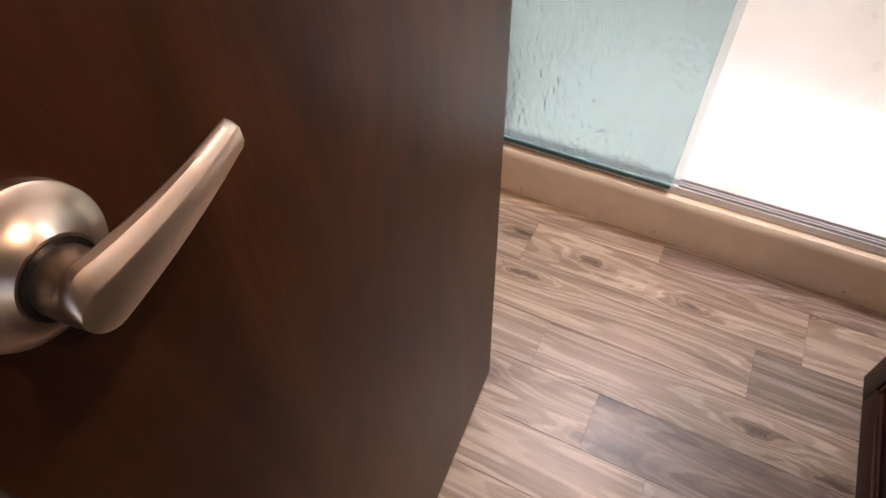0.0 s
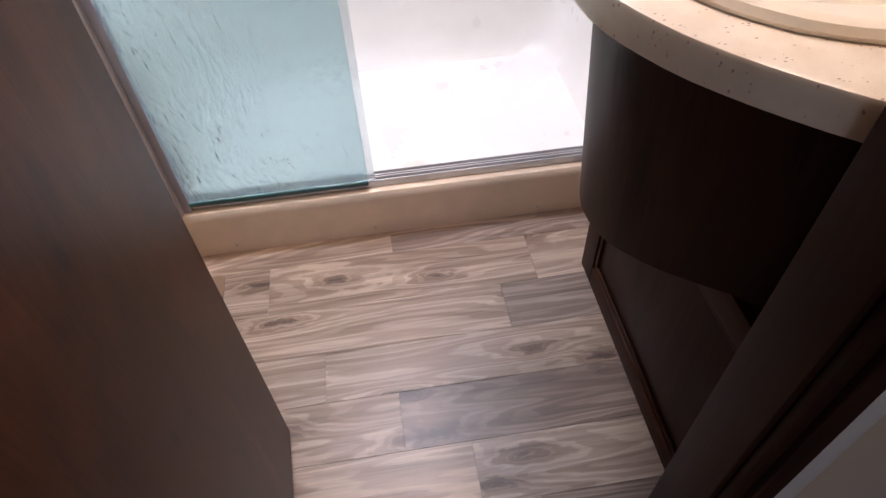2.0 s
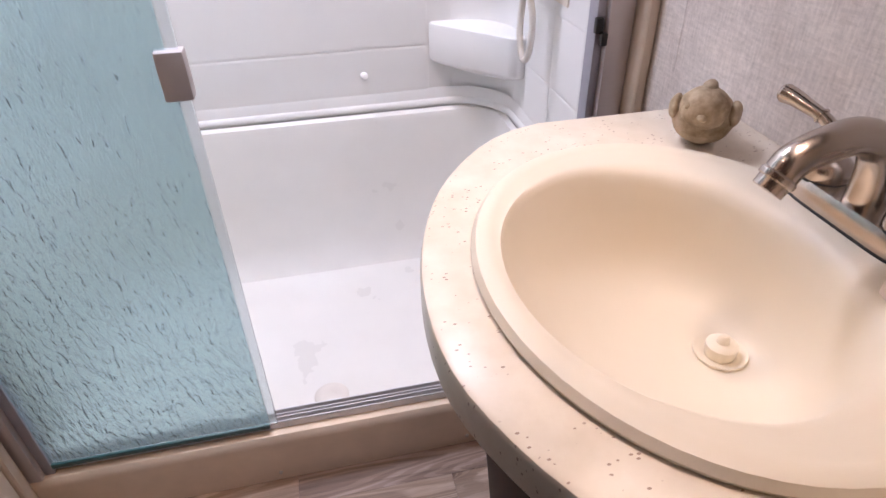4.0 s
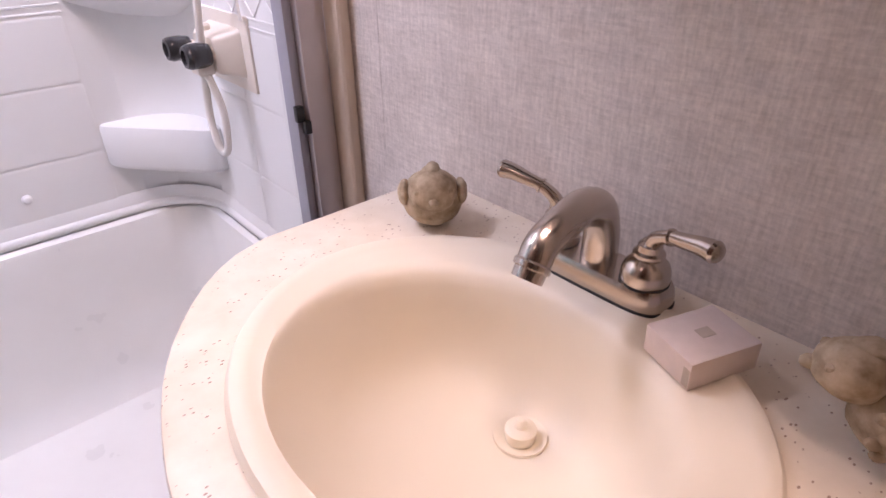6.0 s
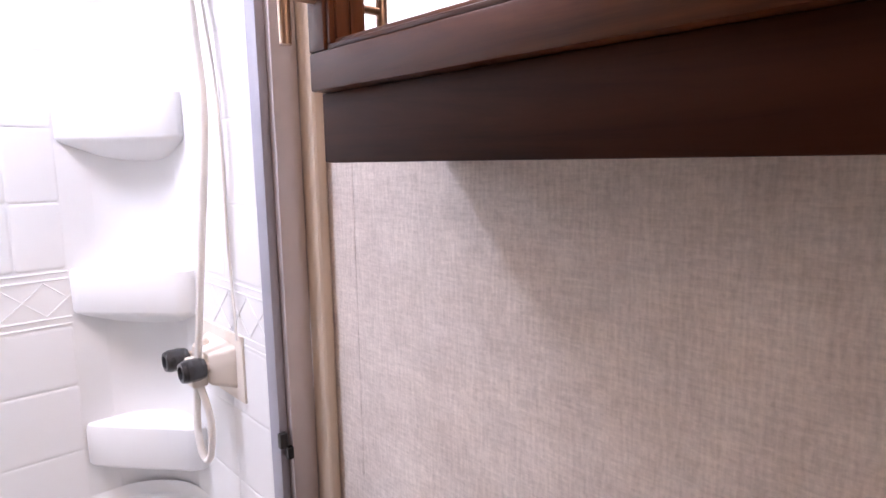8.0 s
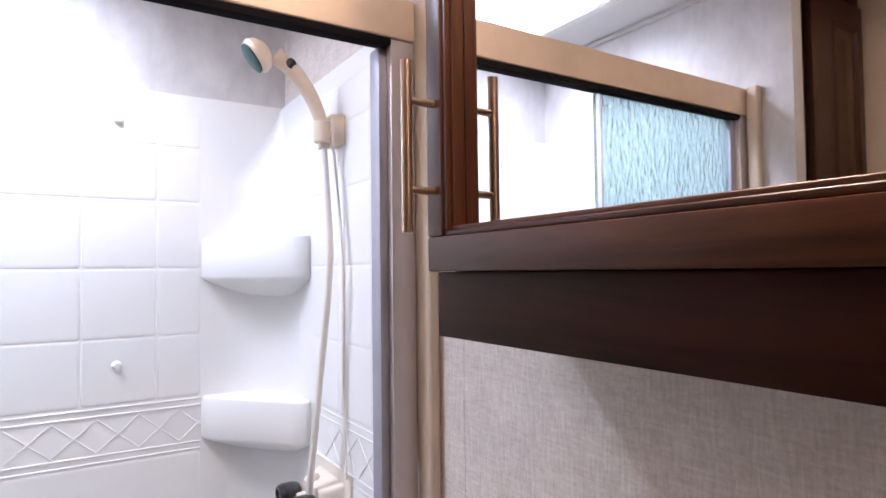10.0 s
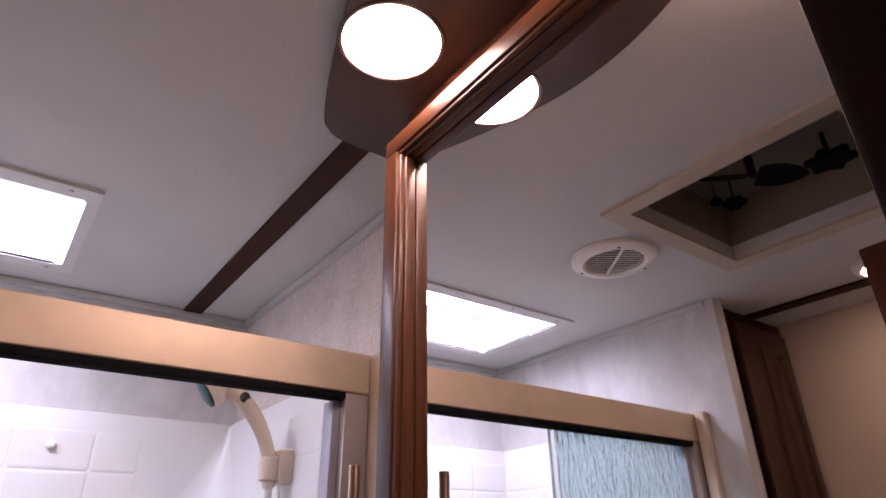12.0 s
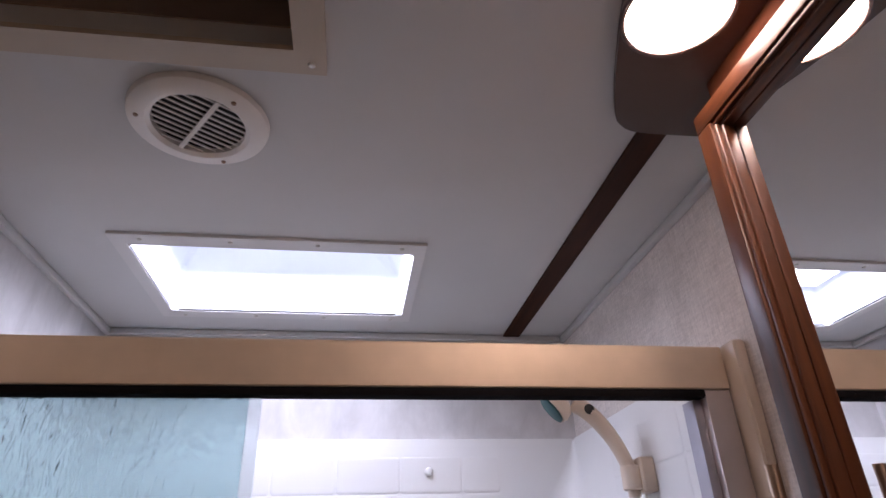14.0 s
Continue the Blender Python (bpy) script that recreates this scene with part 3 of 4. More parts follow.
def shower_surround():
    t = thing("shower_surround", "white moulded shower surround with embossed square tiles", "shower wall", (0.22, NORTH, 0.50))
    top = 1.785
    n = NORTH
    part("back_panel", box(SHOWER_W, EAST - 0.012, n - 0.010, n, 0.14, top, 0.003), white_gel, t)
    part("east_panel", box(EAST - 0.012, EAST, CURB + 0.06, n - 0.0105, 0.14, top, 0.003), white_gel, t)
    part("west_panel", box(SHOWER_W, SHOWER_W + 0.010, CURB + 0.06, n - 0.0105, 0.14, top, 0.003), white_gel, t)
    # coved inner corner behind the shelves
    ring = []
    for z, r in ((0.53, 0.13), (1.560, 0.13), (1.585, 0.122), (1.610, 0.102), (1.650, 0.074), (1.700, 0.042), (1.745, 0.016), (top - 0.004, 0.004)):
        ring.append([(EAST - 0.012 - r + r * math.sin(radians(a)), n - 0.010 - r + r * math.cos(radians(a)), z) for a in range(0, 91, 6)] + [(EAST - 0.006, n - 0.004, z)])
    part("corner_cove", loft(ring), white_gel, t)
    bm = bmesh.new()
    prof = [(0.0, 0.532), (0.010, 0.534), (0.012, 0.540), (0.010, 0.547), (0.005, 0.552), (0.003, 0.570), (0.0, 0.580)]
    e = EAST - 0.0125
    line = [(SHOWER_W + 0.011, n - 0.0105), (0.62, n - 0.0105)] + [(e - 0.15 + 0.15 * math.sin(radians(q)), n - 0.1605 + 0.15 * math.cos(radians(q))) for q in range(6, 90, 12)] + [(e, n - 0.165), (e, CURB + 0.068)]
    rows = []
    for k, p in enumerate(line):
        q0, q1 = Vector(line[max(k - 1, 0)]), Vector(line[min(k + 1, len(line) - 1)])
        along = (q1 - q0).normalized()
        inward = Vector((along.y, -along.x))
        rows.append([(p[0] + inward.x * o, p[1] + inward.y * o, z) for o, z in prof])
    loft(rows, closed=True, caps=True, bm=bm)
    part("ledge_bead", bm, white_gel, t, "moulded bead above the pan rim")
    # corner shelves, straight in front with rounded ends
    for z in (1.362, 1.000, 0.655):
        plan = [(0.600, n - 0.011), (0.603, n - 0.022), (0.614, n - 0.040), (0.674, n - 0.111), (0.735, n - 0.182), (0.752, n - 0.203), (0.772, n - 0.214), (EAST - 0.013, n - 0.212), (EAST - 0.011, n - 0.011)]
        plan = [(p.x, p.y) for p in spline([(x, y, 0) for x, y in plan[:-1]], 3)] + [plan[-1]]
        rings = []
        for s, zz in ((0.30, z - 0.046), (0.60, z - 0.030), (0.90, z - 0.008), (0.975, z - 0.001), (1.0, z + 0.006), (1.0, z + 0.083), (0.985, z + 0.092), (0.955, z + 0.095)):
            rings.append([(EAST - 0.011 + (x - EAST + 0.011) * s, n - 0.011 + (y - n + 0.011) * s, zz) for x, y in plan])
        part("corner_shelf", loft(rings), white_gel, t, "moulded white corner shelf")
    for z in (1.711, 1.180, 0.628):
        part("screw_cap", lathe([(0, -0.010), (0.006, -0.009), (0.0095, -0.005), (0.010, 0), (0, 0)], (0.428, n - 0.0112, z), "y", 16), white_gel, t)
    part("screw_cap", lathe([(0, 0.010), (0.006, 0.009), (0.0095, 0.005), (0.010, 0), (0, 0)], (SHOWER_W + 0.0105, 1.93, 1.711), "x", 16), white_gel, t)
    # border band with crossed ridges
    bm = bmesh.new()
    for z in (0.979, 0.994, 1.076, 1.091):
        box(-0.340, 0.598, n - 0.0118, n - 0.0095, z - 0.0025, z + 0.0025, 0.0012, 1, bm=bm)
        box(EAST - 0.0137, EAST - 0.0115, CURB + 0.07, 2.05, z - 0.0025, z + 0.0025, 0.0012, 1, bm=bm)
    x = -0.335
    while x < 0.58:
        for s in (1, -1):
            tube([(x, n - 0.0105, 1.035 - s * 0.037), (x + 0.085, n - 0.0105, 1.035 + s * 0.037)], 0.0011, 6, bm=bm)
        x += 0.0805
    y = CURB + 0.08
    while y < 1.96:
        for s in (1, -1):
            tube([(EAST - 0.0125, y, 1.035 - s * 0.037), (EAST - 0.0125, y + 0.08, 1.035 + s * 0.037)], 0.0011, 6, bm=bm)
        y += 0.0805
    part("border_band", bm, white_gel, t, "embossed diamond border band")
    return under(t)


surround = shower_surround()


def shower_fittings():
    n = EAST - 0.012
    v = thing("shower_valve", "cream plastic shower valve with two smoky knobs", "shower valve", (n, 1.93, 0.93))
    part("backplate", box(n - 0.006, n, 1.842, 2.035, 0.866, 0.996, 0.003), valve_white, v, "thin off-white wall plate")
    steps = ((0.006, 0.022, 0.016), (0.016, 0.026, 0.020), (0.042, 0.042, 0.026), (0.047, 0.047, 0.031))
    body = part("valve_body", loft([[(n - o, y, z) for y, z in rounded_rect(1.848 + i, 2.029 - i, 0.872 + j, 0.990 - j, 0.010, 3)] for o, i, j in steps]), valve_white, v, "tapering off-white valve body")
    part("spout_block", box(n - 0.076, n - 0.046, 1.905, 1.945, 0.897, 0.950, 0.006, 3), valve_white, body)
    part("diverter", lathe([(0.0, 0.940), (0.007, 0.940), (0.007, 0.962), (0.009, 0.966), (0.009, 0.974), (0.005, 0.978), (0, 0.978)], (n - 0.034, 1.950, 0), "z", 16), valve_white, body, "small pull-up diverter")
    for y in (1.905, 1.990):
        k = part("knob", lathe([(0.012, -0.05), (0.019, -0.054), (0.0215, -0.066), (0.0215, -0.088), (0.0185, -0.096), (0.0130, -0.097), (0.0120, -0.092), (0, -0.092)], (n, y, 0.934), "x", 10), smoke, v, "smoky clear faucet knob")
        part("stem", lathe([(0.011, -0.044), (0.011, -0.058), (0, -0.058)], (n, y, 0.934), "x", 14), cream, k)
    under(v)
    h = thing("hand_shower", "cream hand shower with teal spray face on a wall bracket", "hand shower", (n, 1.89, 1.645))
    bracket = part("bracket", box(n - 0.028, n, 1.865, 1.915, 1.618, 1.678, 0.006, 3), cream, h)
    part("cradle", lathe([(0.016, -0.022), (0.019, -0.020), (0.019, 0.018), (0.016, 0.020), (0, 0.02)], (n - 0.036, 1.890, 1.645), "z", 18), cream, bracket)
    pts = spline([(n - 0.036, 1.890, 1.612), (n - 0.040, 1.890, 1.660), (n - 0.060, 1.893, 1.712), (n - 0.092, 1.898, 1.757), (n - 0.125, 1.902, 1.783)], 6)
    part("handle", tube(pts, [0.011 + 0.006 * i / (len(pts) - 1) for i in range(len(pts))], 14), cream, h)
    head = part("spray_head", lathe([(0, 0.012), (0.018, 0.010), (0.030, 0.0), (0.034, -0.012), (0.031, -0.020), (0, -0.021)], (0, 0, 0), "z", 24), cream, h)
    face = part("spray_face", lathe([(0, -0.0205), (0.028, -0.0205), (0.029, -0.024), (0.024, -0.0265), (0, -0.027)], (0, 0, 0), "z", 24), teal_rubber, head, "teal rubber spray face")
    under(h)
    head.matrix_basis = Matrix.Translation((n - 0.150, 1.904, 1.784)) @ Euler((radians(8), radians(52), 0)).to_matrix().to_4x4()
    face.matrix_parent_inverse = Matrix.Identity(4)
    part("pause_button", lathe([(0, 0.003), (0.009, 0.0025), (0.010, 0), (0, -0.002)], (n - 0.101, 1.884, 1.766), "y", 14), black, h, "dark oval pause button").matrix_parent_inverse = Matrix.Translation(h.location).inverted()
    hose = spline([(n - 0.036, 1.890, 1.614), (n - 0.038, 1.868, 1.52), (n - 0.040, 1.852, 1.38), (n - 0.050, 1.885, 1.15), (n - 0.064, 1.925, 0.86), (n - 0.066, 1.920, 0.785), (n - 0.062, 1.908, 0.755), (n - 0.058, 1.890, 0.770), (n - 0.056, 1.884, 0.84), (n - 0.060, 1.915, 0.902)], 8)
    part("hose", tube(hose, 0.0068, 12), hose_white, h, "off-white ribbed shower hose").matrix_parent_inverse = Matrix.Translation(h.location).inverted()
    line = spline([(n - 0.020, 1.880, 1.616), (n - 0.006, 1.874, 1.42), (n - 0.006, 1.870, 1.17), (n - 0.012, 1.846, 0.99)], 6)
    part("pull_cord", tube(line, 0.0028, 8), hose_white, h, "thin grey-white cord").matrix_parent_inverse = Matrix.Translation(h.location).inverted()


shower_fittings()

# ---- vanity ----
FRONT = spline([(0.560, 1.383, 0), (0.515, 1.368, 0), (0.462, 1.326, 0), (0.408, 1.253, 0), (0.375, 1.170, 0), (0.360, 1.09, 0), (0.364, 1.005, 0), (0.396, 0.925, 0), (0.436, 0.868, 0), (0.476, 0.824, 0), (0.498, 0.8035, 0)], 5)


def bowed(inset, back, south=0.8015, north=1.383):
    """Plan of the bow-fronted top, drawn in by an inset."""
    c = Vector((0.75, 1.10, 0))
    pts = [p + (c - p).normalized() * inset for p in FRONT]
    pts = [(p.x, min(max(p.y, south), north - inset * 0.5)) for p in pts]
    return [(back, north - inset * 0.5)] + pts + [(back, south)]


SINK = (0.580, 1.076)


def countertop():
    outline = bowed(0, EAST - 0.001)
    bm = bmesh.new()
    n = 64
    # rings round the sink's cut-out, matched to the outline by angle
    c = Vector((*SINK, 0))
    hole, rim = [], []
    poly = [Vector((x, y, 0)) for x, y in outline]
    for k in range(n):
        a = 2 * math.pi * k / n
        d = Vector((math.cos(a), math.sin(a), 0))
        best = None
        for p, q in zip(poly, poly[1:] + poly[:1]):
            e = q - p
            den = d.x * e.y - d.y * e.x
            if abs(den) < 1e-9:
                continue
            w = p - c
            s = (w.x * e.y - w.y * e.x) / den
            u = (w.x * d.y - w.y * d.x) / den
            if s > 0 and -1e-6 <= u <= 1 + 1e-6 and (best is None or s < best):
                best = s
        rim.append(c + d * best)
        hole.append(Vector((c.x + 0.156 * math.cos(a), c.y + 0.194 * math.sin(a), 0)))
    corners = [Vector((EAST - 0.001, 1.383, 0)), Vector((EAST - 0.001, 0.8015, 0)), Vector((0.500, 0.8015, 0)), Vector((0.560, 1.383, 0))]
    for q in corners:
        k = min(range(n), key=lambda i: (rim[i] - q).length)
        rim[k] = q
    z0, z1, b = 0.821, 0.855, 0.005
    inner = [p + (c - p).normalized() * b for p in rim]
    lift = lambda ring, z: [(p.x, p.y, z) for p in ring]
    loft([lift(hole, z0), lift(rim, z0), lift(rim, z1 - b), lift([(p + q) / 2 + (p - q) * 0.2 for p, q in zip(rim, inner)], z1 - b * 0.3), lift(inner, z1), lift(hole, z1), lift(hole, z0)], caps=False, bm=bm)
    bmesh.ops.remove_doubles(bm, verts=bm.verts, dist=1e-5)
    return tagged(part("countertop", bm, counter_top), "bow-fronted cream laminate countertop with brown flecks", "countertop")


def sink():
    t = thing("bathroom_sink", "oval biscuit drop-in sink with a raised rim", "sink", (*SINK, 0.855))
    sx, sy = SINK
    drain = (0.638, 1.078)
    rows = [(0.156, 0.194, 0, 0.8535), (0.175, 0.212, 0, 0.8555), (0.177, 0.214, 0, 0.860), (0.173, 0.210, 0, 0.866), (0.166, 0.203, 0, 0.8685), (0.158, 0.196, 0, 0.867), (0.153, 0.189, 0.02, 0.865),
            (0.141, 0.168, 0.17, 0.8648), (0.136, 0.162, 0.22, 0.8625), (0.132, 0.157, 0.26, 0.857), (0.128, 0.152, 0.3, 0.848), (0.120, 0.143, 0.36, 0.826), (0.108, 0.129, 0.46, 0.798), (0.091, 0.107, 0.58, 0.773), (0.066, 0.077, 0.74, 0.754), (0.040, 0.045, 0.9, 0.745), (0.022, 0.022, 1.0, 0.741)]
    rings = []
    for a, b, f, z in rows:
        # the bowl lies a little forward of the rim, the drain behind its middle
        cx = sx - 0.018 * min(1, f * 4) + (drain[0] - sx + 0.018) * max(0, (f - 0.3) / 0.7)
        cy = sy + (drain[1] - sy) * f
        rings.append([(cx + a * math.cos(u), cy + b * math.sin(u), z) for u in (2 * math.pi * k / 64 for k in range(64))])
    part("basin", loft(rings, caps=False), biscuit, t)
    d = part("drain", lathe([(0.0, 0.7395), (0.014, 0.7400), (0.020, 0.7430), (0.0245, 0.7445), (0.025, 0.7425), (0.022, 0.7395), (0, 0.7390)], (*drain, 0), sides=32), biscuit, t, "biscuit drain flange")
    part("stopper", lathe([(0.0, 0.7405), (0.0135, 0.7405), (0.0145, 0.7470), (0.0145, 0.7525), (0.012, 0.7545), (0.006, 0.7555), (0.005, 0.7610), (0.003, 0.7630), (0, 0.7635)], (*drain, 0), sides=24), biscuit, d, "biscuit pop-up stopper")
    return under(t)


def faucet():
    fx, fy, fz = 0.741, 1.088, 0.866
    t = thing("faucet", "brushed nickel two-handle faucet with an arched spout", "faucet", (fx, fy, fz))
    rings = []
    for s, z in ((1.0, fz), (1.0, fz + 0.008), (0.94, fz + 0.016), (0.86, fz + 0.020)):
        rings.append([(fx + (0.024 * s) * math.copysign(abs(math.cos(a)) ** 0.6, math.cos(a)), fy + (0.072 - 0.024 * (1 - s)) * math.copysign(abs(math.sin(a)) ** 0.35, math.sin(a)), z) for a in (2 * math.pi * k / 40 for k in range(40))])
    part("base", loft(rings), nickel, t)
    part("gasket", loft([[(fx + 0.0246 * math.copysign(abs(math.cos(q)) ** 0.6, math.cos(q)), fy + 0.0728 * math.copysign(abs(math.sin(q)) ** 0.35, math.sin(q)), z) for q in (2 * math.pi * k / 40 for k in range(40))] for z in (fz - 0.0012, fz + 0.0012)]), black, t, "thin black gasket under the base")
    pts = spline([(fx, fy, fz + 0.018), (fx - 0.001, fy, fz + 0.048), (fx - 0.014, fy - 0.002, fz + 0.075), (fx - 0.042, fy - 0.006, fz + 0.087), (fx - 0.074, fy - 0.012, fz + 0.086), (fx - 0.099, fy - 0.014, fz + 0.078), (fx - 0.109, fy - 0.015, fz + 0.066)], 7)
    s = part("spout", tube(pts, [0.0165 - 0.0032 * i / (len(pts) - 1) for i in range(len(pts))], 20), nickel, t)
    e = pts[-1]
    d = (pts[-1] - pts[-2]).normalized()
    part("aerator", tube([e - d * 0.002, e, e + d * 0.004, e + d * 0.005, e + d * 0.013, e + d * 0.013], [0.0133, 0.0150, 0.0146, 0.0128, 0.0124, 0.0098], 24), nickel, s)
    for sgn in (1, -1):
        hy = fy + sgn * 0.047
        h = part("valve", lathe([(0.0205, 0.0205), (0.0210, 0.0235), (0.0205, 0.0300), (0.0185, 0.0360), (0.0145, 0.0405), (0.0120, 0.0425), (0.0135, 0.0445), (0.0132, 0.0470), (0.0105, 0.0490), (0.0100, 0.0540), (0.0065, 0.0580), (0, 0.0585)], (fx, hy, fz), sides=24), nickel, t)
        lever = spline([(fx, hy, fz + 0.050), (fx - 0.003, hy + sgn * 0.005, fz + 0.062), (fx - 0.006, hy + sgn * 0.018, fz + 0.070), (fx - 0.010, hy + sgn * 0.034, fz + 0.074), (fx - 0.013, hy + sgn * 0.048, fz + 0.077), (fx - 0.016, hy + sgn * 0.058, fz + 0.078)], 5)
        m = len(lever) - 1
        tip = lever[-1] + (lever[-1] - lever[-2]).normalized() * 0.003
        grip = [0.0072 - 0.0016 * min(1, i / m / 0.4) + 0.0034 * max(0, i / m - 0.42) / 0.58 for i in range(m + 1)]
        part("lever", tube([*lever, tip, tip + (tip - lever[-1]) * 0.5], grip + [0.0072, 0.0028], 16), nickel, h, "flaring lever grip with a domed end")
        part("ring", tube([lever[10], lever[10] * 0.4 + lever[11] * 0.6], 0.0074, 16), nickel, h)
        part("valve_seat", lathe([(0.0210, 0.0182), (0.0216, 0.0193), (0.0210, 0.0206), (0.0, 0.0206)], (fx, hy, fz), sides=24), black, h, "dark seal ring under the valve")
    return under(t)


def apron_shell():
    """The bowed apron: a leaning shell whose lower edge climbs towards the doorway."""
    rows = [bowed(i, EAST - 0.002) for i in (0.045, 0.072, 0.084, 0.059)]
    low = lambda y: 0.452 + 0.10 * min(1, max(0, (1.18 - y) / 0.30))
    loops = [[(x, y, z if z > 0.7 else low(y)) for x, y in p] for p, z in zip(rows, (0.8205, 0, 0, 0.8205))]
    return loft(loops + [loops[0]], closed=False, caps=False)


def vanity_cabinet():
    t = thing("vanity_cabinet", "dark brown vanity cabinet with a bowed apron over a recessed base", "cabinet", (0.66, 1.10, 0))
    f = 0.585
    part("body", box(f + 0.016, EAST - 0.001, 0.8015, 1.395, 0.0, 0.46, 0.002), wood_y, t)
    part("apron", apron_shell(), wood_z_shaded, t, "dark bowed drawer apron under the top")
    for y0, y1, z0, z1 in ((0.8015, 0.870, 0.001, 0.455), (1.335, 1.395, 0.001, 0.455), (0.8705, 1.3345, 0.001, 0.055), (0.8705, 1.3345, 0.400, 0.455)):
        part("face_frame", box(f, f + 0.0155, y0, y1, z0, z1, 0.003), wood_y if y1 - y0 > 0.2 else wood_z_shaded, t)
    part("panel", box(f + 0.009, f + 0.0155, 0.8705, 1.3345, 0.0555, 0.3995, 0.001), wood_z_shaded, t, "flat recessed dark panel")
    bm = bmesh.new()
    for y0, y1, z0, z1 in ((0.871, 0.882, 0.056, 0.399), (1.323, 1.334, 0.056, 0.399), (0.882, 1.323, 0.056, 0.067), (0.882, 1.323, 0.388, 0.399)):
        box(f + 0.0035, f + 0.009, y0, y1, z0, z1, 0.003, 2, bm=bm)
    part("panel_bead", bm, wood_y, t)
    part("hinge_pin", box(f - 0.004, f + 0.002, 1.372, 1.382, 0.300, 0.308, 0.001), steel, t, "small bright hinge pin")
    return under(t)


vanity_cabinet()
countertop()
sink()
faucet()


def bird(at, turn, s, name_label, reach=0.0, drop=0.0, scales=0):
    """A plump bird ornament, one mesh: round body, head with crest, beak, tail and wings."""
    bm = bmesh.new()

    def blob(c, r, seg=20):
        b = bmesh.new()
        bmesh.ops.create_uvsphere(b, u_segments=seg, v_segments=seg // 2 + 2, radius=1)
        bmesh.ops.scale(b, vec=r, verts=b.verts)
        bmesh.ops.translate(b, vec=c, verts=b.verts)
        merge(bm, b)

    blob((0, 0, 0.026), (0.032, 0.030, 0.0265), 26)
    head = 0.0235 if scales == 0 else 0.0195
    hx, hz = 0.010 + reach, 0.054 - drop
    blob((hx, 0, hz), (head, head * 0.98, head * 0.9), 24)
    blob((hx + head * 0.98, 0, hz - 0.002), (0.006, 0.005, 0.004), 10)
    blob((hx - 0.006, 0, hz + head * 0.86), (0.011, 0.007, 0.005), 12)
    for sy in (1, -1):
        blob((hx + head * 0.62, sy * head * 0.62, hz + 0.005), (0.0034, 0.0036, 0.0030), 8)
        if scales == 0:
            blob((0.004, sy * 0.0270, 0.034), (0.016, 0.0065, 0.012), 16)
        else:
            for k in range(20):
                row, col = k // 5, k % 5
                x, z = -0.024 + 0.0098 * col + 0.0045 * (row % 2), 0.014 + 0.0072 * row
                out = 1 - (x / 0.032) ** 2 - ((z - 0.026) / 0.0265) ** 2
                if out > 0.05:
                    blob((x, sy * (0.030 * math.sqrt(out) + 0.0002), z), (0.0052, 0.0026, 0.0040), 8)
    blob((-0.034, 0, 0.036), (0.018, 0.010, 0.007), 14)
    for v in bm.verts:
        v.co += 0.0012 * noise.noise_vector(v.co * 90)
        v.co.z = max(v.co.z, 0.0)
    bmesh.ops.scale(bm, vec=(s, s, s), verts=bm.verts)
    ob = tagged(part("bird_ornament", bm, stone), name_label, "ornament", "bird ornaments on the vanity")
    ob.matrix_basis = Matrix.Translation(at) @ Matrix.Rotation(radians(turn), 4, "Z")
    return ob


bird((0.716, 1.288, 0.855), 232, 1.12, "small weathered stone bird near the wall", 0.006, 0.014)
bird((0.728, 0.841, 0.855), 112, 1.15, "weathered stone bird with scaled wings beside the soap", 0.026, 0.006, 1)


def soap_box():
    t = part("soap_box", box(-0.032, 0.029, -0.025, 0.025, 0, 0.024, 0.0012, 2), box_paper)
    part("print", box(-0.006, 0.006, -0.005, 0.005, 0.0242, 0.0245), box_print, t, "small brown printed mark")
    part("flap", box(-0.0322, -0.0317, -0.024, -0.018, 0.002, 0.018), box_print, t, "folded carton flap")
    t.matrix_basis = Matrix.Translation((0.706, 0.968, 0.8665)) @ Euler((radians(0), radians(-2), radians(-21))).to_matrix().to_4x4()
    return tagged(t, "small pale pink soap carton on the sink rim", "box")


soap_box()

# ---- mirror cabinet ----
MX = 0.636                 # front of the cabinet door
CY0, CY1, CZ0, CZ1 = 0.803, 1.309, 1.374, 1.972


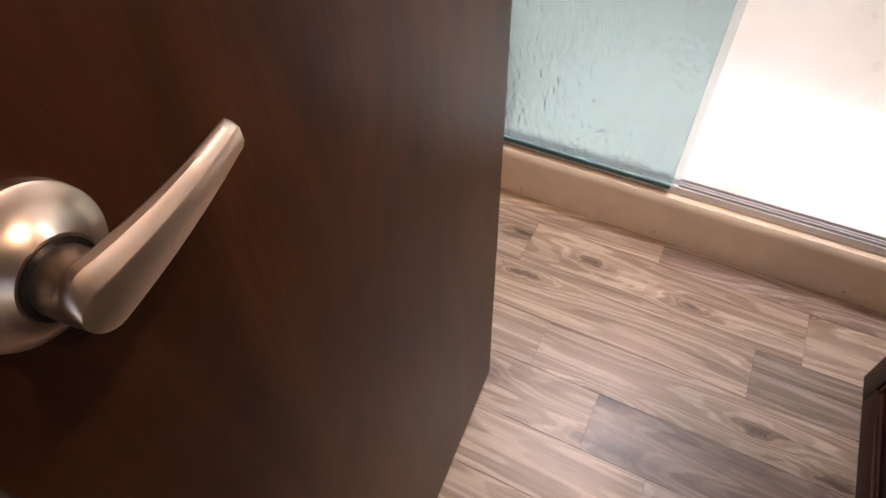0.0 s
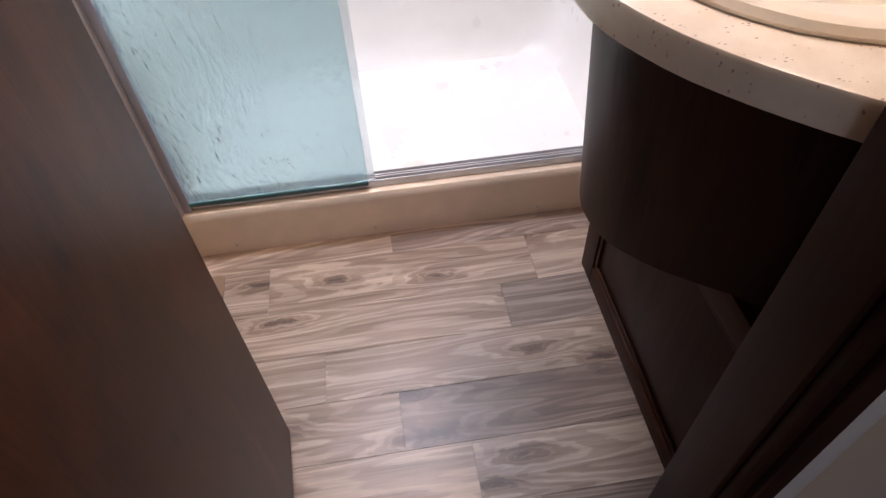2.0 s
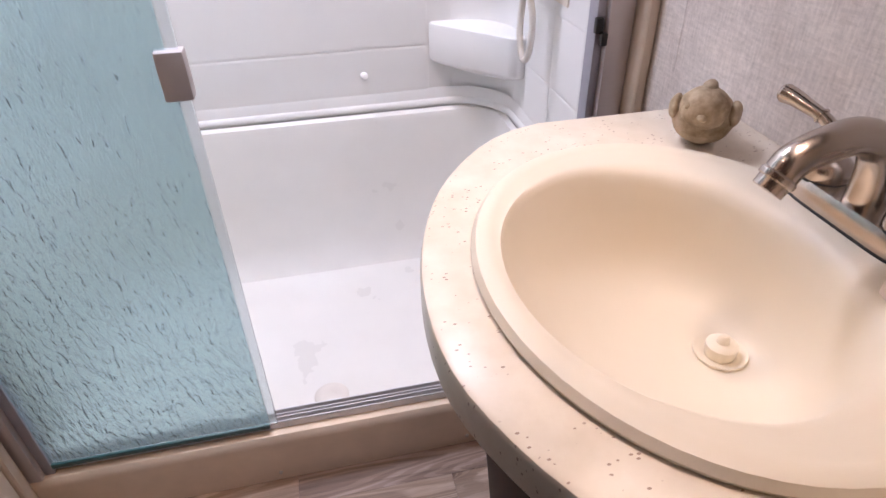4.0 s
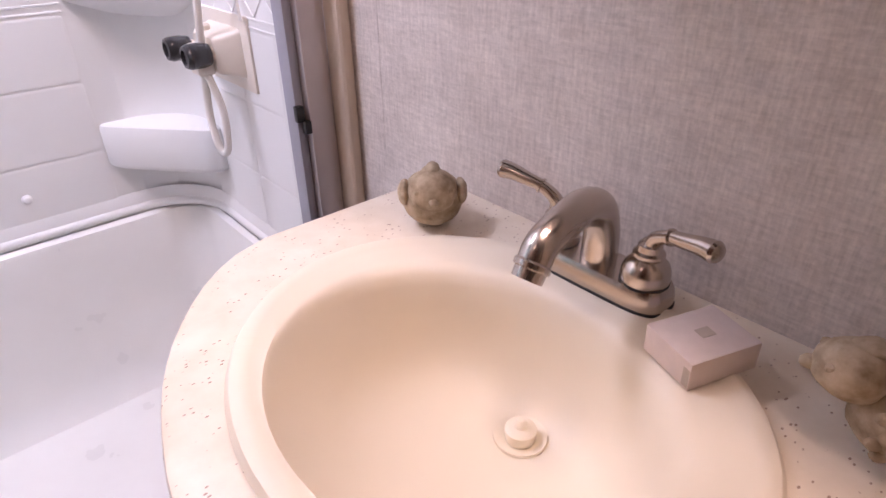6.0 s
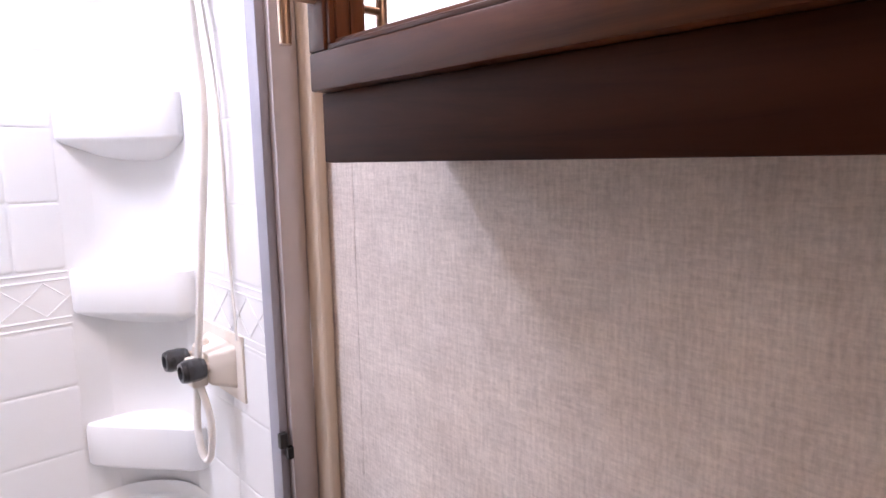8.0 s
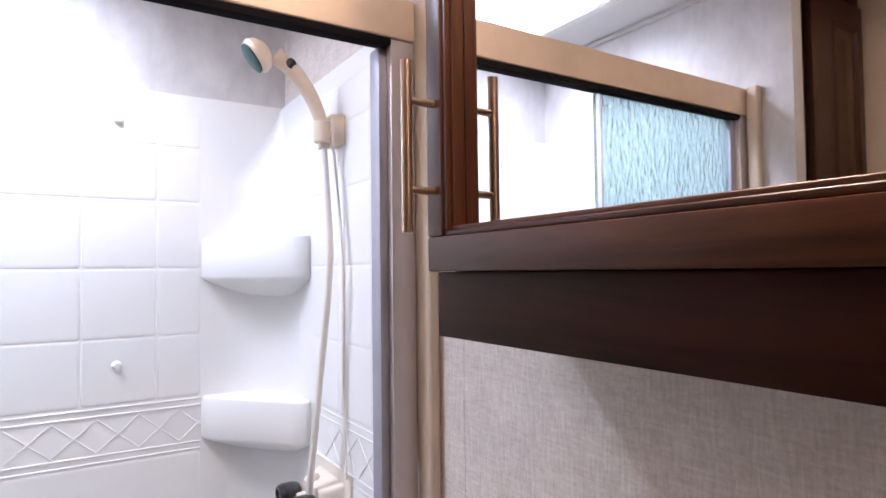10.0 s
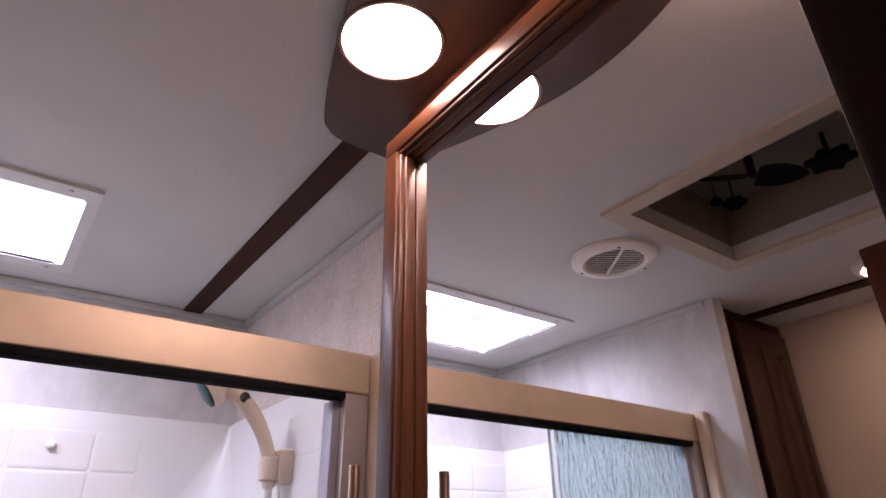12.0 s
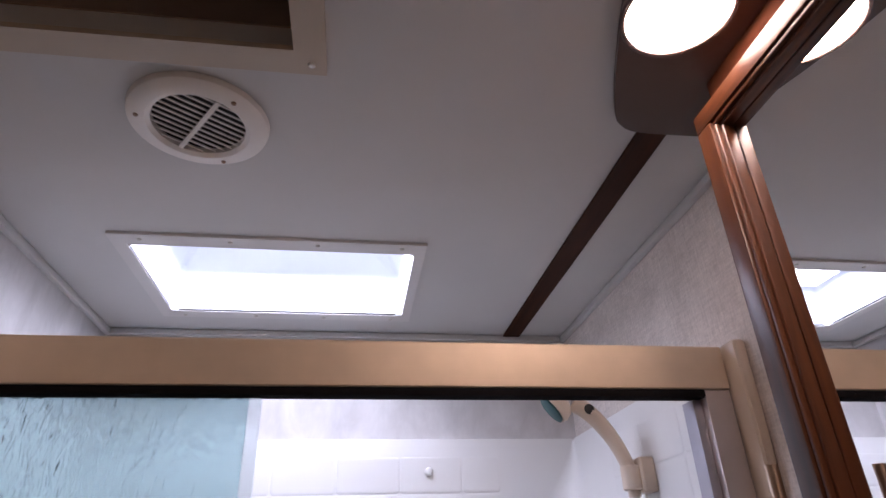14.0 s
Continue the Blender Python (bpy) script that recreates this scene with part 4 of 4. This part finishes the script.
def mirror_cabinet():
    t = thing("mirror_cabinet", "dark brown wall cabinet with a framed mirror door", "cabinet", (EAST, 1.05, 1.30))
    part("body", box(MX + 0.0325, EAST - 0.001, CY0, CY1, 1.311, 2.033, 0.002), wood_y, t)
    part("valance", box(MX + 0.012, MX + 0.032, CY0, CY1, 1.309, 1.3735, 0.002), wood_y, t)
    door = part("mirror", box(MX + 0.0225, MX + 0.0250, CY0 + 0.020, CY1 - 0.024, CZ0 + 0.032, CZ1 - 0.022, 0.0), mirror_glass, t, "clear mirror pane")
    w = 0.034
    for nm, y0, y1, z0, z1, mat in (("rail", CY0, CY1, CZ0, CZ0 + w, frame_y), ("rail", CY0, CY1, CZ1 - 0.024, CZ1, frame_y), ("stile", CY0, CY0 + 0.022, CZ0 + w + 0.0002, CZ1 - 0.0242, frame_z), ("stile", CY1 - 0.026, CY1, CZ0 + w + 0.0002, CZ1 - 0.0242, frame_z)):
        part(nm, box(MX, MX + 0.0315, y0, y1, z0, z1, 0.0025), mat, t)
    for o, d, r in ((0.0, 0.003, 0.0028), (0.005, 0.008, 0.0025)):
        y0, y1, z0, z1 = CY0 + 0.022 + o, CY1 - 0.026 - o, CZ0 + w + o, CZ1 - 0.024 - o
        for a, b, c, e in ((y0, y1, z0, z0 + r * 2), (y0, y1, z1 - r * 2, z1), (y0, y0 + r * 2, z0 + r * 2, z1 - r * 2), (y1 - r * 2, y1, z0 + r * 2, z1 - r * 2)):
            part("bead", box(MX + d, MX + 0.0222, a, b, c, e, r * 0.8, 3), frame_y if b - a > 0.1 else frame_z, t)
    h = part("handle", tube([(MX - 0.030, 1.296, 1.411), (MX - 0.030, 1.296, 1.4115), (MX - 0.030, 1.296, 1.5785), (MX - 0.030, 1.296, 1.579)], [0.0045, 0.0055, 0.0055, 0.0045], 16), bar_metal, t, "slim champagne bar pull")
    for z in (1.453, 1.540):
        part("standoff", tube([(MX - 0.030, 1.296, z), (MX, 1.296, z)], 0.004, 12), bar_metal, h)
    return under(t)


mirror_cabinet()


def vanity_light():
    t = thing("vanity_light", "dark bronze bowed soffit light with two round lamps", "light fixture", (EAST, 1.05, 2.0335))
    z0, z1 = 2.0335, CEIL - 0.0065
    front = spline([(0.642, 1.410, 0), (0.607, 1.405, 0), (0.579, 1.380, 0), (0.540, 1.280, 0), (0.512, 1.183, 0), (0.504, 1.103, 0), (0.512, 1.023, 0), (0.540, 0.925, 0), (0.579, 0.828, 0), (0.607, 0.804, 0), (0.642, 0.803, 0)], 5)
    plan = [(EAST - 0.001, 1.410)] + [(p.x, max(p.y, 0.803)) for p in front] + [(EAST - 0.001, 0.803)]
    part("housing", prism(plan, z0, z1, 0.003), bronze, t)
    for y in (1.209, 0.905):
        l = part("lamp", lathe([(0.0, z0 - 0.009), (0.034, z0 - 0.008), (0.052, z0 - 0.0045), (0.057, z0 - 0.001), (0, z0 - 0.001)], (0.581, y, 0), sides=40), lamp_glow, t, "round frosted lamp, lit")
        part("bezel", lathe([(0.0575, z0 - 0.0005), (0.0575, z0 - 0.003), (0.061, z0 - 0.0035), (0.063, z0 - 0.0005), (0.0575, z0 - 0.0005)], (0.581, y, 0), sides=40, caps=False), bronze, l)
    return under(t)


vanity_light()

# ---- ceiling fittings ----


def skylight():
    t = thing("skylight", "white framed rectangular skylight with a domed shaft", "skylight", (0.094, 1.976, CEIL))
    x0, x1, y0, y1 = SKY
    part("frame", plate(x0 - 0.022, x1 + 0.016, y0 - 0.034, y1 + 0.032, CEIL - 0.006, CEIL - 0.0005, [(x0 + 0.004, x1 - 0.004, y0 + 0.004, y1 - 0.004)]), frame_white, t, smooth=False)
    a, b = 0.004, 0.030
    rings = []
    for i, z in ((a, CEIL - 0.005), (a, CEIL + 0.03), (a + 0.01, CEIL + 0.10), (b + 0.03, CEIL + 0.165), (b + 0.04, CEIL + 0.185)):
        rings.append([(x, y, z) for x, y in rounded_rect(x0 + i, x1 - i, y0 + i, y1 - i, 0.012 + i * 0.6, 4)])
    part("shaft", loft(rings, caps=False), shaft_white, t, "white moulded light shaft")
    part("dome", box(x0 + 0.07, x1 - 0.07, y0 + 0.07, y1 - 0.07, CEIL + 0.1855, CEIL + 0.190), dome, t, "opaque dome given a glow in place of sky light")
    for k in range(4):
        for y in (y0 - 0.018, y1 + 0.017):
            part("screw", lathe([(0, -0.0035), (0.0035, -0.0025), (0.0045, 0), (0, 0)], (x0 + 0.03 + k * (x1 - x0 - 0.06) / 3, y, CEIL - 0.006), sides=8), steel, t)
    return under(t)


skylight()


def ceiling_vent():
    t = thing("ceiling_vent", "round white plastic ceiling vent with slats", "vent", (0.030, 1.464, CEIL))
    part("rim", lathe([(0.060, -0.004), (0.060, -0.010), (0.066, -0.014), (0.080, -0.013), (0.089, -0.008), (0.091, -0.0005), (0.060, -0.0005), (0.060, -0.004)], (0.030, 1.464, CEIL), sides=48, caps=False), white_plastic, t)
    # flat disc painted dark for the shade between the slats
    part("shade_backing", lathe([(0, -0.001), (0.0595, -0.001), (0.0595, -0.002), (0, -0.002)], (0.030, 1.464, CEIL), sides=32), hole_shade, t)
    u = Vector((0.82, 0.57, 0)).normalized()
    w = Vector((-u.y, u.x, 0))
    rot = math.atan2(u.y, u.x)
    c = Vector((0.030, 1.464, CEIL))
    for k in range(-5, 6):
        half = math.sqrt(0.060 ** 2 - (k * 0.0105) ** 2)
        b = box(-half, half, -0.0013, 0.0013, -0.0075, -0.0055, 0.0004, 1)
        bmesh.ops.rotate(b, cent=(0, 0, 0), matrix=Matrix.Rotation(rot, 3, "Z"), verts=b.verts)
        bmesh.ops.translate(b, vec=c + w * (k * 0.0105), verts=b.verts)
        part("slat", b, white_plastic, t)
    b = box(-0.0035, 0.0035, -0.060, 0.060, -0.0115, -0.0085, 0.001, 1)
    bmesh.ops.rotate(b, cent=(0, 0, 0), matrix=Matrix.Rotation(rot, 3, "Z"), verts=b.verts)
    bmesh.ops.translate(b, vec=c, verts=b.verts)
    part("cross_bar", b, white_plastic, t)
    for a in (75, 195, 315):
        part("screw", lathe([(0, -0.0155), (0.003, -0.015), (0.0035, -0.013), (0, -0.013)], (0.030 + 0.076 * math.cos(radians(a)), 1.464 + 0.076 * math.sin(radians(a)), CEIL), sides=8), register_tan, t)
    return under(t)


ceiling_vent()


def ceiling_light():
    """A round surface lamp, lit, over the toilet."""
    x, y = -0.480, 1.140
    t = thing("ceiling_light", "small round ceiling lamp with white rim, lit", "light fixture", (x, y, CEIL))
    part("rim", lathe([(0.050, -0.003), (0.052, -0.012), (0.058, -0.013), (0.066, -0.008), (0.068, -0.0005), (0.050, -0.0005), (0.050, -0.003)], (x, y, CEIL), sides=40, caps=False), white_plastic, t)
    part("lens", lathe([(0, -0.016), (0.030, -0.0145), (0.046, -0.010), (0.0498, -0.004), (0.0498, -0.001), (0, -0.001)], (x, y, CEIL), sides=36), puck_glow, t, "round frosted lens, lit")
    return under(t)


ceiling_light()


def roof_fan():
    t = thing("roof_fan", "cream framed roof vent with a dark fan in its shaft", "vent fan", (-0.02, 1.15, CEIL))
    x0, x1, y0, y1 = FAN
    part("frame", plate(x0 - 0.034, x1 + 0.034, y0 - 0.034, y1 + 0.034, CEIL - 0.008, CEIL - 0.0005, [(x0 + 0.003, x1 - 0.003, y0 + 0.003, y1 - 0.003)]), vent_cream, t, smooth=False)
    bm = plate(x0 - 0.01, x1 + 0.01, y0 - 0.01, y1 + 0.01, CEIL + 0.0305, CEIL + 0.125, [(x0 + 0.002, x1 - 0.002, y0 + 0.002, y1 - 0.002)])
    part("shaft", bm, shaft_shaded, t, "vent shaft with shade painted into its taupe colour", smooth=False)
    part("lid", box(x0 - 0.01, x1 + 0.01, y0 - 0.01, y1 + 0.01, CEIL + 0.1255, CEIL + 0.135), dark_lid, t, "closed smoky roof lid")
    cx, cy, turn = -0.013, 1.169, math.atan2(0.128, 0.146)
    fan = part("fan_hub", lathe([(0, 0.055), (0.006, 0.056), (0.008, 0.059), (0.008, 0.125), (0, 0.125)], (cx, cy, CEIL), sides=20), black, t)
    for k in range(2):
        rings = []
        for i in range(9):
            f = i / 8
            w = 0.004 + 0.021 * math.sin(math.pi * min(1, 0.25 + 0.75 * f)) ** 0.7
            rings.append([(0.008 + 0.092 * f, y * w, 0.060 + z + y * w * 0.35) for y, z in ((-1, 0), (0, 0.0015), (1, 0), (0, -0.0015))])
        b = loft(rings)
        bmesh.ops.rotate(b, cent=(0, 0, 0), matrix=Matrix.Rotation(turn + math.pi * k, 3, "Z"), verts=b.verts)
        bmesh.ops.translate(b, vec=(cx, cy, CEIL), verts=b.verts)
        part("blade", b, matte_black, fan)
    for x, y, r, z in ((-0.087, 1.064, 0.036, 0.060), (-0.091, 1.248, 0.020, 0.062), (-0.060, 1.268, 0.010, 0.064)):
        rings = []
        for h, q in ((0, 0.85), (0.003, 1.0), (0.011, 1.0), (0.016, 0.5), (0.020, 0.10), (0.1253 - z, 0.09)):
            rings.append([(x + q * r * (1 + 0.18 * math.cos(6 * a)) * math.cos(a), y + q * r * (1 + 0.18 * math.cos(6 * a)) * math.sin(a), CEIL + z + h) for a in (2 * math.pi * k / 36 for k in range(36))])
        part("crank_knob", loft(rings), matte_black, t, "black lobed crank knob")
    for x, y in ((x0 - 0.017, y0 - 0.017), (x1 + 0.017, y0 - 0.017), (x0 - 0.017, y1 + 0.017), (x1 + 0.017, y1 + 0.017)):
        part("screw", lathe([(0, -0.0035), (0.004, -0.0025), (0.005, 0), (0, 0)], (x, y, CEIL - 0.008), sides=8), steel, t)
    return under(t)


roof_fan()

# ---- west side: linen cabinet, toilet, register ----


def linen_cabinet():
    t = thing("linen_cabinet", "tall dark brown linen cabinet with a raised panel door", "cabinet", (-0.54, 1.60, 0))
    x0, x1, f = WEST + 0.003, -0.394, 1.505
    part("body", box(x0, x1, f + 0.002, 1.945, 0, CEIL - 0.008, 0.002), cabinet_z, t)
    for nm, a, b, z0, z1, mat in (("stile", x0, x0 + 0.035, 0.0, CEIL - 0.008, cabinet_z), ("stile", x1 - 0.035, x1, 0.0, CEIL - 0.008, cabinet_z), ("rail", x0 + 0.0352, x1 - 0.0352, 0.0, 0.06, wood_x), ("rail", x0 + 0.0352, x1 - 0.0352, CEIL - 0.05, CEIL - 0.008, wood_x)):
        part(nm, box(a, b, f - 0.014, f + 0.0018, z0, z1, 0.002), mat, t)
    d = part("door", box(x0 + 0.03, x1 - 0.03, f - 0.034, f - 0.0145, 0.055, CEIL - 0.045, 0.004), cabinet_z, t, "raised panel door")
    for z0, z1 in ((0.11, 0.95), (1.02, CEIL - 0.10)):
        a, b = x0 + 0.062, x1 - 0.118
        rings = [[(x, f - 0.0342 - dy, z) for x, z in rounded_rect(a + i, b - i, z0 + i, z1 - i, 0.004, 2)] for i, dy in ((0, 0.0), (0.004, 0.006), (0.012, 0.007), (0.018, 0.001), (0.030, 0.001), (0.05, 0.006))]
        part("raised_panel", loft(rings), cabinet_z, d)
    h = part("handle", tube([(x1 - 0.112, f - 0.066, 1.30), (x1 - 0.112, f - 0.066, 1.47)], 0.005, 14), bar_metal, t, "slim bar pull")
    for z in (1.33, 1.44):
        part("standoff", tube([(x1 - 0.112, f - 0.066, z), (x1 - 0.112, f - 0.034, z)], 0.004, 10), bar_metal, h)
    return under(t)


linen_cabinet()


def toilet():
    t = thing("toilet", "white toilet with closed lid beside the linen cabinet", "toilet", (-0.38, 1.092, 0))
    cx, cy = -0.316, 1.092

    def ring(a, b, z, back=0.0):
        out = []
        for k in range(40):
            u = 2 * math.pi * k / 40
            c = math.cos(u)
            out.append((cx - 0.02 * back + (a if c > 0 else a * (1 + back)) * c, cy + b * math.sin(u), z))
        return out

    part("base", loft([ring(0.13, 0.11, 0.0, 0.6), ring(0.13, 0.11, 0.03, 0.6), ring(0.10, 0.085, 0.10, 0.8), ring(0.11, 0.09, 0.22, 0.7), ring(0.16, 0.14, 0.32, 0.3), ring(0.185, 0.165, 0.375, 0.1), ring(0.185, 0.165, 0.390, 0.1)]), white_gel, t)
    part("seat", loft([ring(0.188, 0.168, 0.392), ring(0.195, 0.175, 0.396), ring(0.195, 0.175, 0.404), ring(0.188, 0.168, 0.408)]), white_plastic, t)
    part("lid", loft([ring(0.190, 0.172, 0.409), ring(0.197, 0.178, 0.412), ring(0.195, 0.176, 0.421), ring(0.17, 0.15, 0.427), ring(0.05, 0.05, 0.429)]), white_plastic, t)
    part("tank", box(WEST + 0.002, -0.545, 0.92, 1.265, 0.36, 0.70, 0.02, 3), white_gel, t)
    part("tank_foot", box(WEST + 0.03, -0.47, 1.01, 1.175, 0.0, 0.3595, 0.02, 3), white_gel, t)
    part("tank_lid", box(WEST + 0.001, -0.535, 0.91, 1.275, 0.7005, 0.725, 0.008, 3), white_gel, t)
    return under(t)


toilet()


def floor_register():
    t = thing("floor_register", "brown metal floor register with slots beside the shower", "vent", (-0.31, 1.452, 0))
    x0, x1, y0, y1 = -0.375, -0.250, 1.408, 1.497
    part("frame", plate(x0, x1, y0, y1, 0.0003, 0.005, [(x0 + 0.016, x1 - 0.022, y0 + 0.014, y1 - 0.014)]), register_tan, t, smooth=False)
    # flat sheet painted dark for the shade under the slats
    part("well_shade", box(x0 + 0.016, x1 - 0.022, y0 + 0.014, y1 - 0.014, 0.0003, 0.0008), hole_shade, t)
    for k in range(7):
        x = x0 + 0.019 + k * 0.0118
        part("slat", box(x, x + 0.0045, y0 + 0.0142, y1 - 0.0142, 0.0009, 0.0042, 0.0006, 1), register_tan, t)
    return under(t)


floor_register()

# ---- embossed tiles of the surround ----


def tile_mesh(w, h):
    """A shallow raised tile in the xz plane, facing -y, with a soft edge."""
    r = [[(x, y, z) for x, z in rounded_rect(i, w - i, i, h - i, 0.007, 2)] for i, y in ((0.0, 0.0), (0.0010, -0.0005), (0.0030, -0.0009), (0.007, -0.0010))]
    return mesh_from(loft(r), "tile", white_gel)


def lay_tiles():
    back, east, west = [c for c in surround.children if c.name.startswith(("back_panel", "east_panel", "west_panel"))]
    made = {}
    zs = [(a, b) for a, b in zip(JOINT_Z[1:], JOINT_Z)] + [(a, b) for a, b in zip(LOW_Z[1:], LOW_Z)] + [(JOINT_Z[0], 1.745)]
    g = 0.0012

    def put(parent, m, w, h):
        key = (round(w, 3), round(h, 3))
        if key not in made:
            made[key] = tile_mesh(w, h)
        ob = new("tile", made[key])
        ob.parent = parent
        ob.matrix_basis = m
        ob.matrix_parent_inverse = (Matrix.Translation(surround.location) @ parent.matrix_parent_inverse @ parent.matrix_basis).inverted()

    for z0, z1 in zs:
        joints = JOINT_X if z0 > 1 else [JOINT_X[0], 0.0, JOINT_X[-1]]
        for x0, x1 in zip(joints, joints[1:]):
            put(back, Matrix.Translation((x0 + g, NORTH - 0.0102, z0 + g)), x1 - x0 - 2 * g, z1 - z0 - 2 * g)
        for k in range(3):
            y = 2.055 - 0.15 * (k + 1)
            put(east, Matrix.Translation((EAST - 0.0122, y + 0.15 - g, z0 + g)) @ Matrix.Rotation(radians(-90), 4, "Z"), 0.15 - 2 * g, z1 - z0 - 2 * g)
        for k in range(4):
            y = NORTH - 0.02 - 0.15 * (k + 1)
            put(west, Matrix.Translation((SHOWER_W + 0.0102, y + g, z0 + g)) @ Matrix.Rotation(radians(90), 4, "Z"), 0.15 - 2 * g, z1 - z0 - 2 * g)


lay_tiles()

# ---- floor planks ----


def lay_planks():
    rng = random.Random(4)
    rows = {1.506: 0.148, 1.367: -0.146, 1.246: 0.385, 1.129: 0.60, 1.005: 0.126, 0.885: 0.252}
    made = {}
    y, k = 1.506, 0
    while y > -0.9:
        y1 = CURB if k == 0 else last
        key = min(rows, key=lambda r: abs(r - y))
        start = rows[key] if abs(key - y) < 0.03 else rng.uniform(-0.5, 0.5)
        xs = [start + 0.62 * i for i in range(-3, 4)]
        for a, b in zip(xs, xs[1:]):
            lo, hi = max(a, -0.94), min(b, 1.04)
            if y > 0.75:
                lo, hi = max(lo, WEST + 0.0), min(hi, EAST)
            if hi - lo < 0.02:
                continue
            w, d = round(hi - lo - 0.0007, 4), round(y1 - y - 0.0007, 4)
            grey = k in (0, 2, 4) and abs(a - start) < 0.01 or k > 5 and rng.random() < 0.25
            if (w, d, grey) not in made:
                made[w, d, grey] = mesh_from(box(0, w, 0, d, -0.0028, 0, 0.0002, 1), "plank", plank_grey if grey else plank_print, False)
            ob = new("plank", made[w, d, grey])
            ob.parent = floor
            ob.location = (lo + 0.00035, y + 0.00035, 0)
        last = y
        k += 1
        y = [*rows][k] if k < len(rows) else y - 0.122


lay_planks()
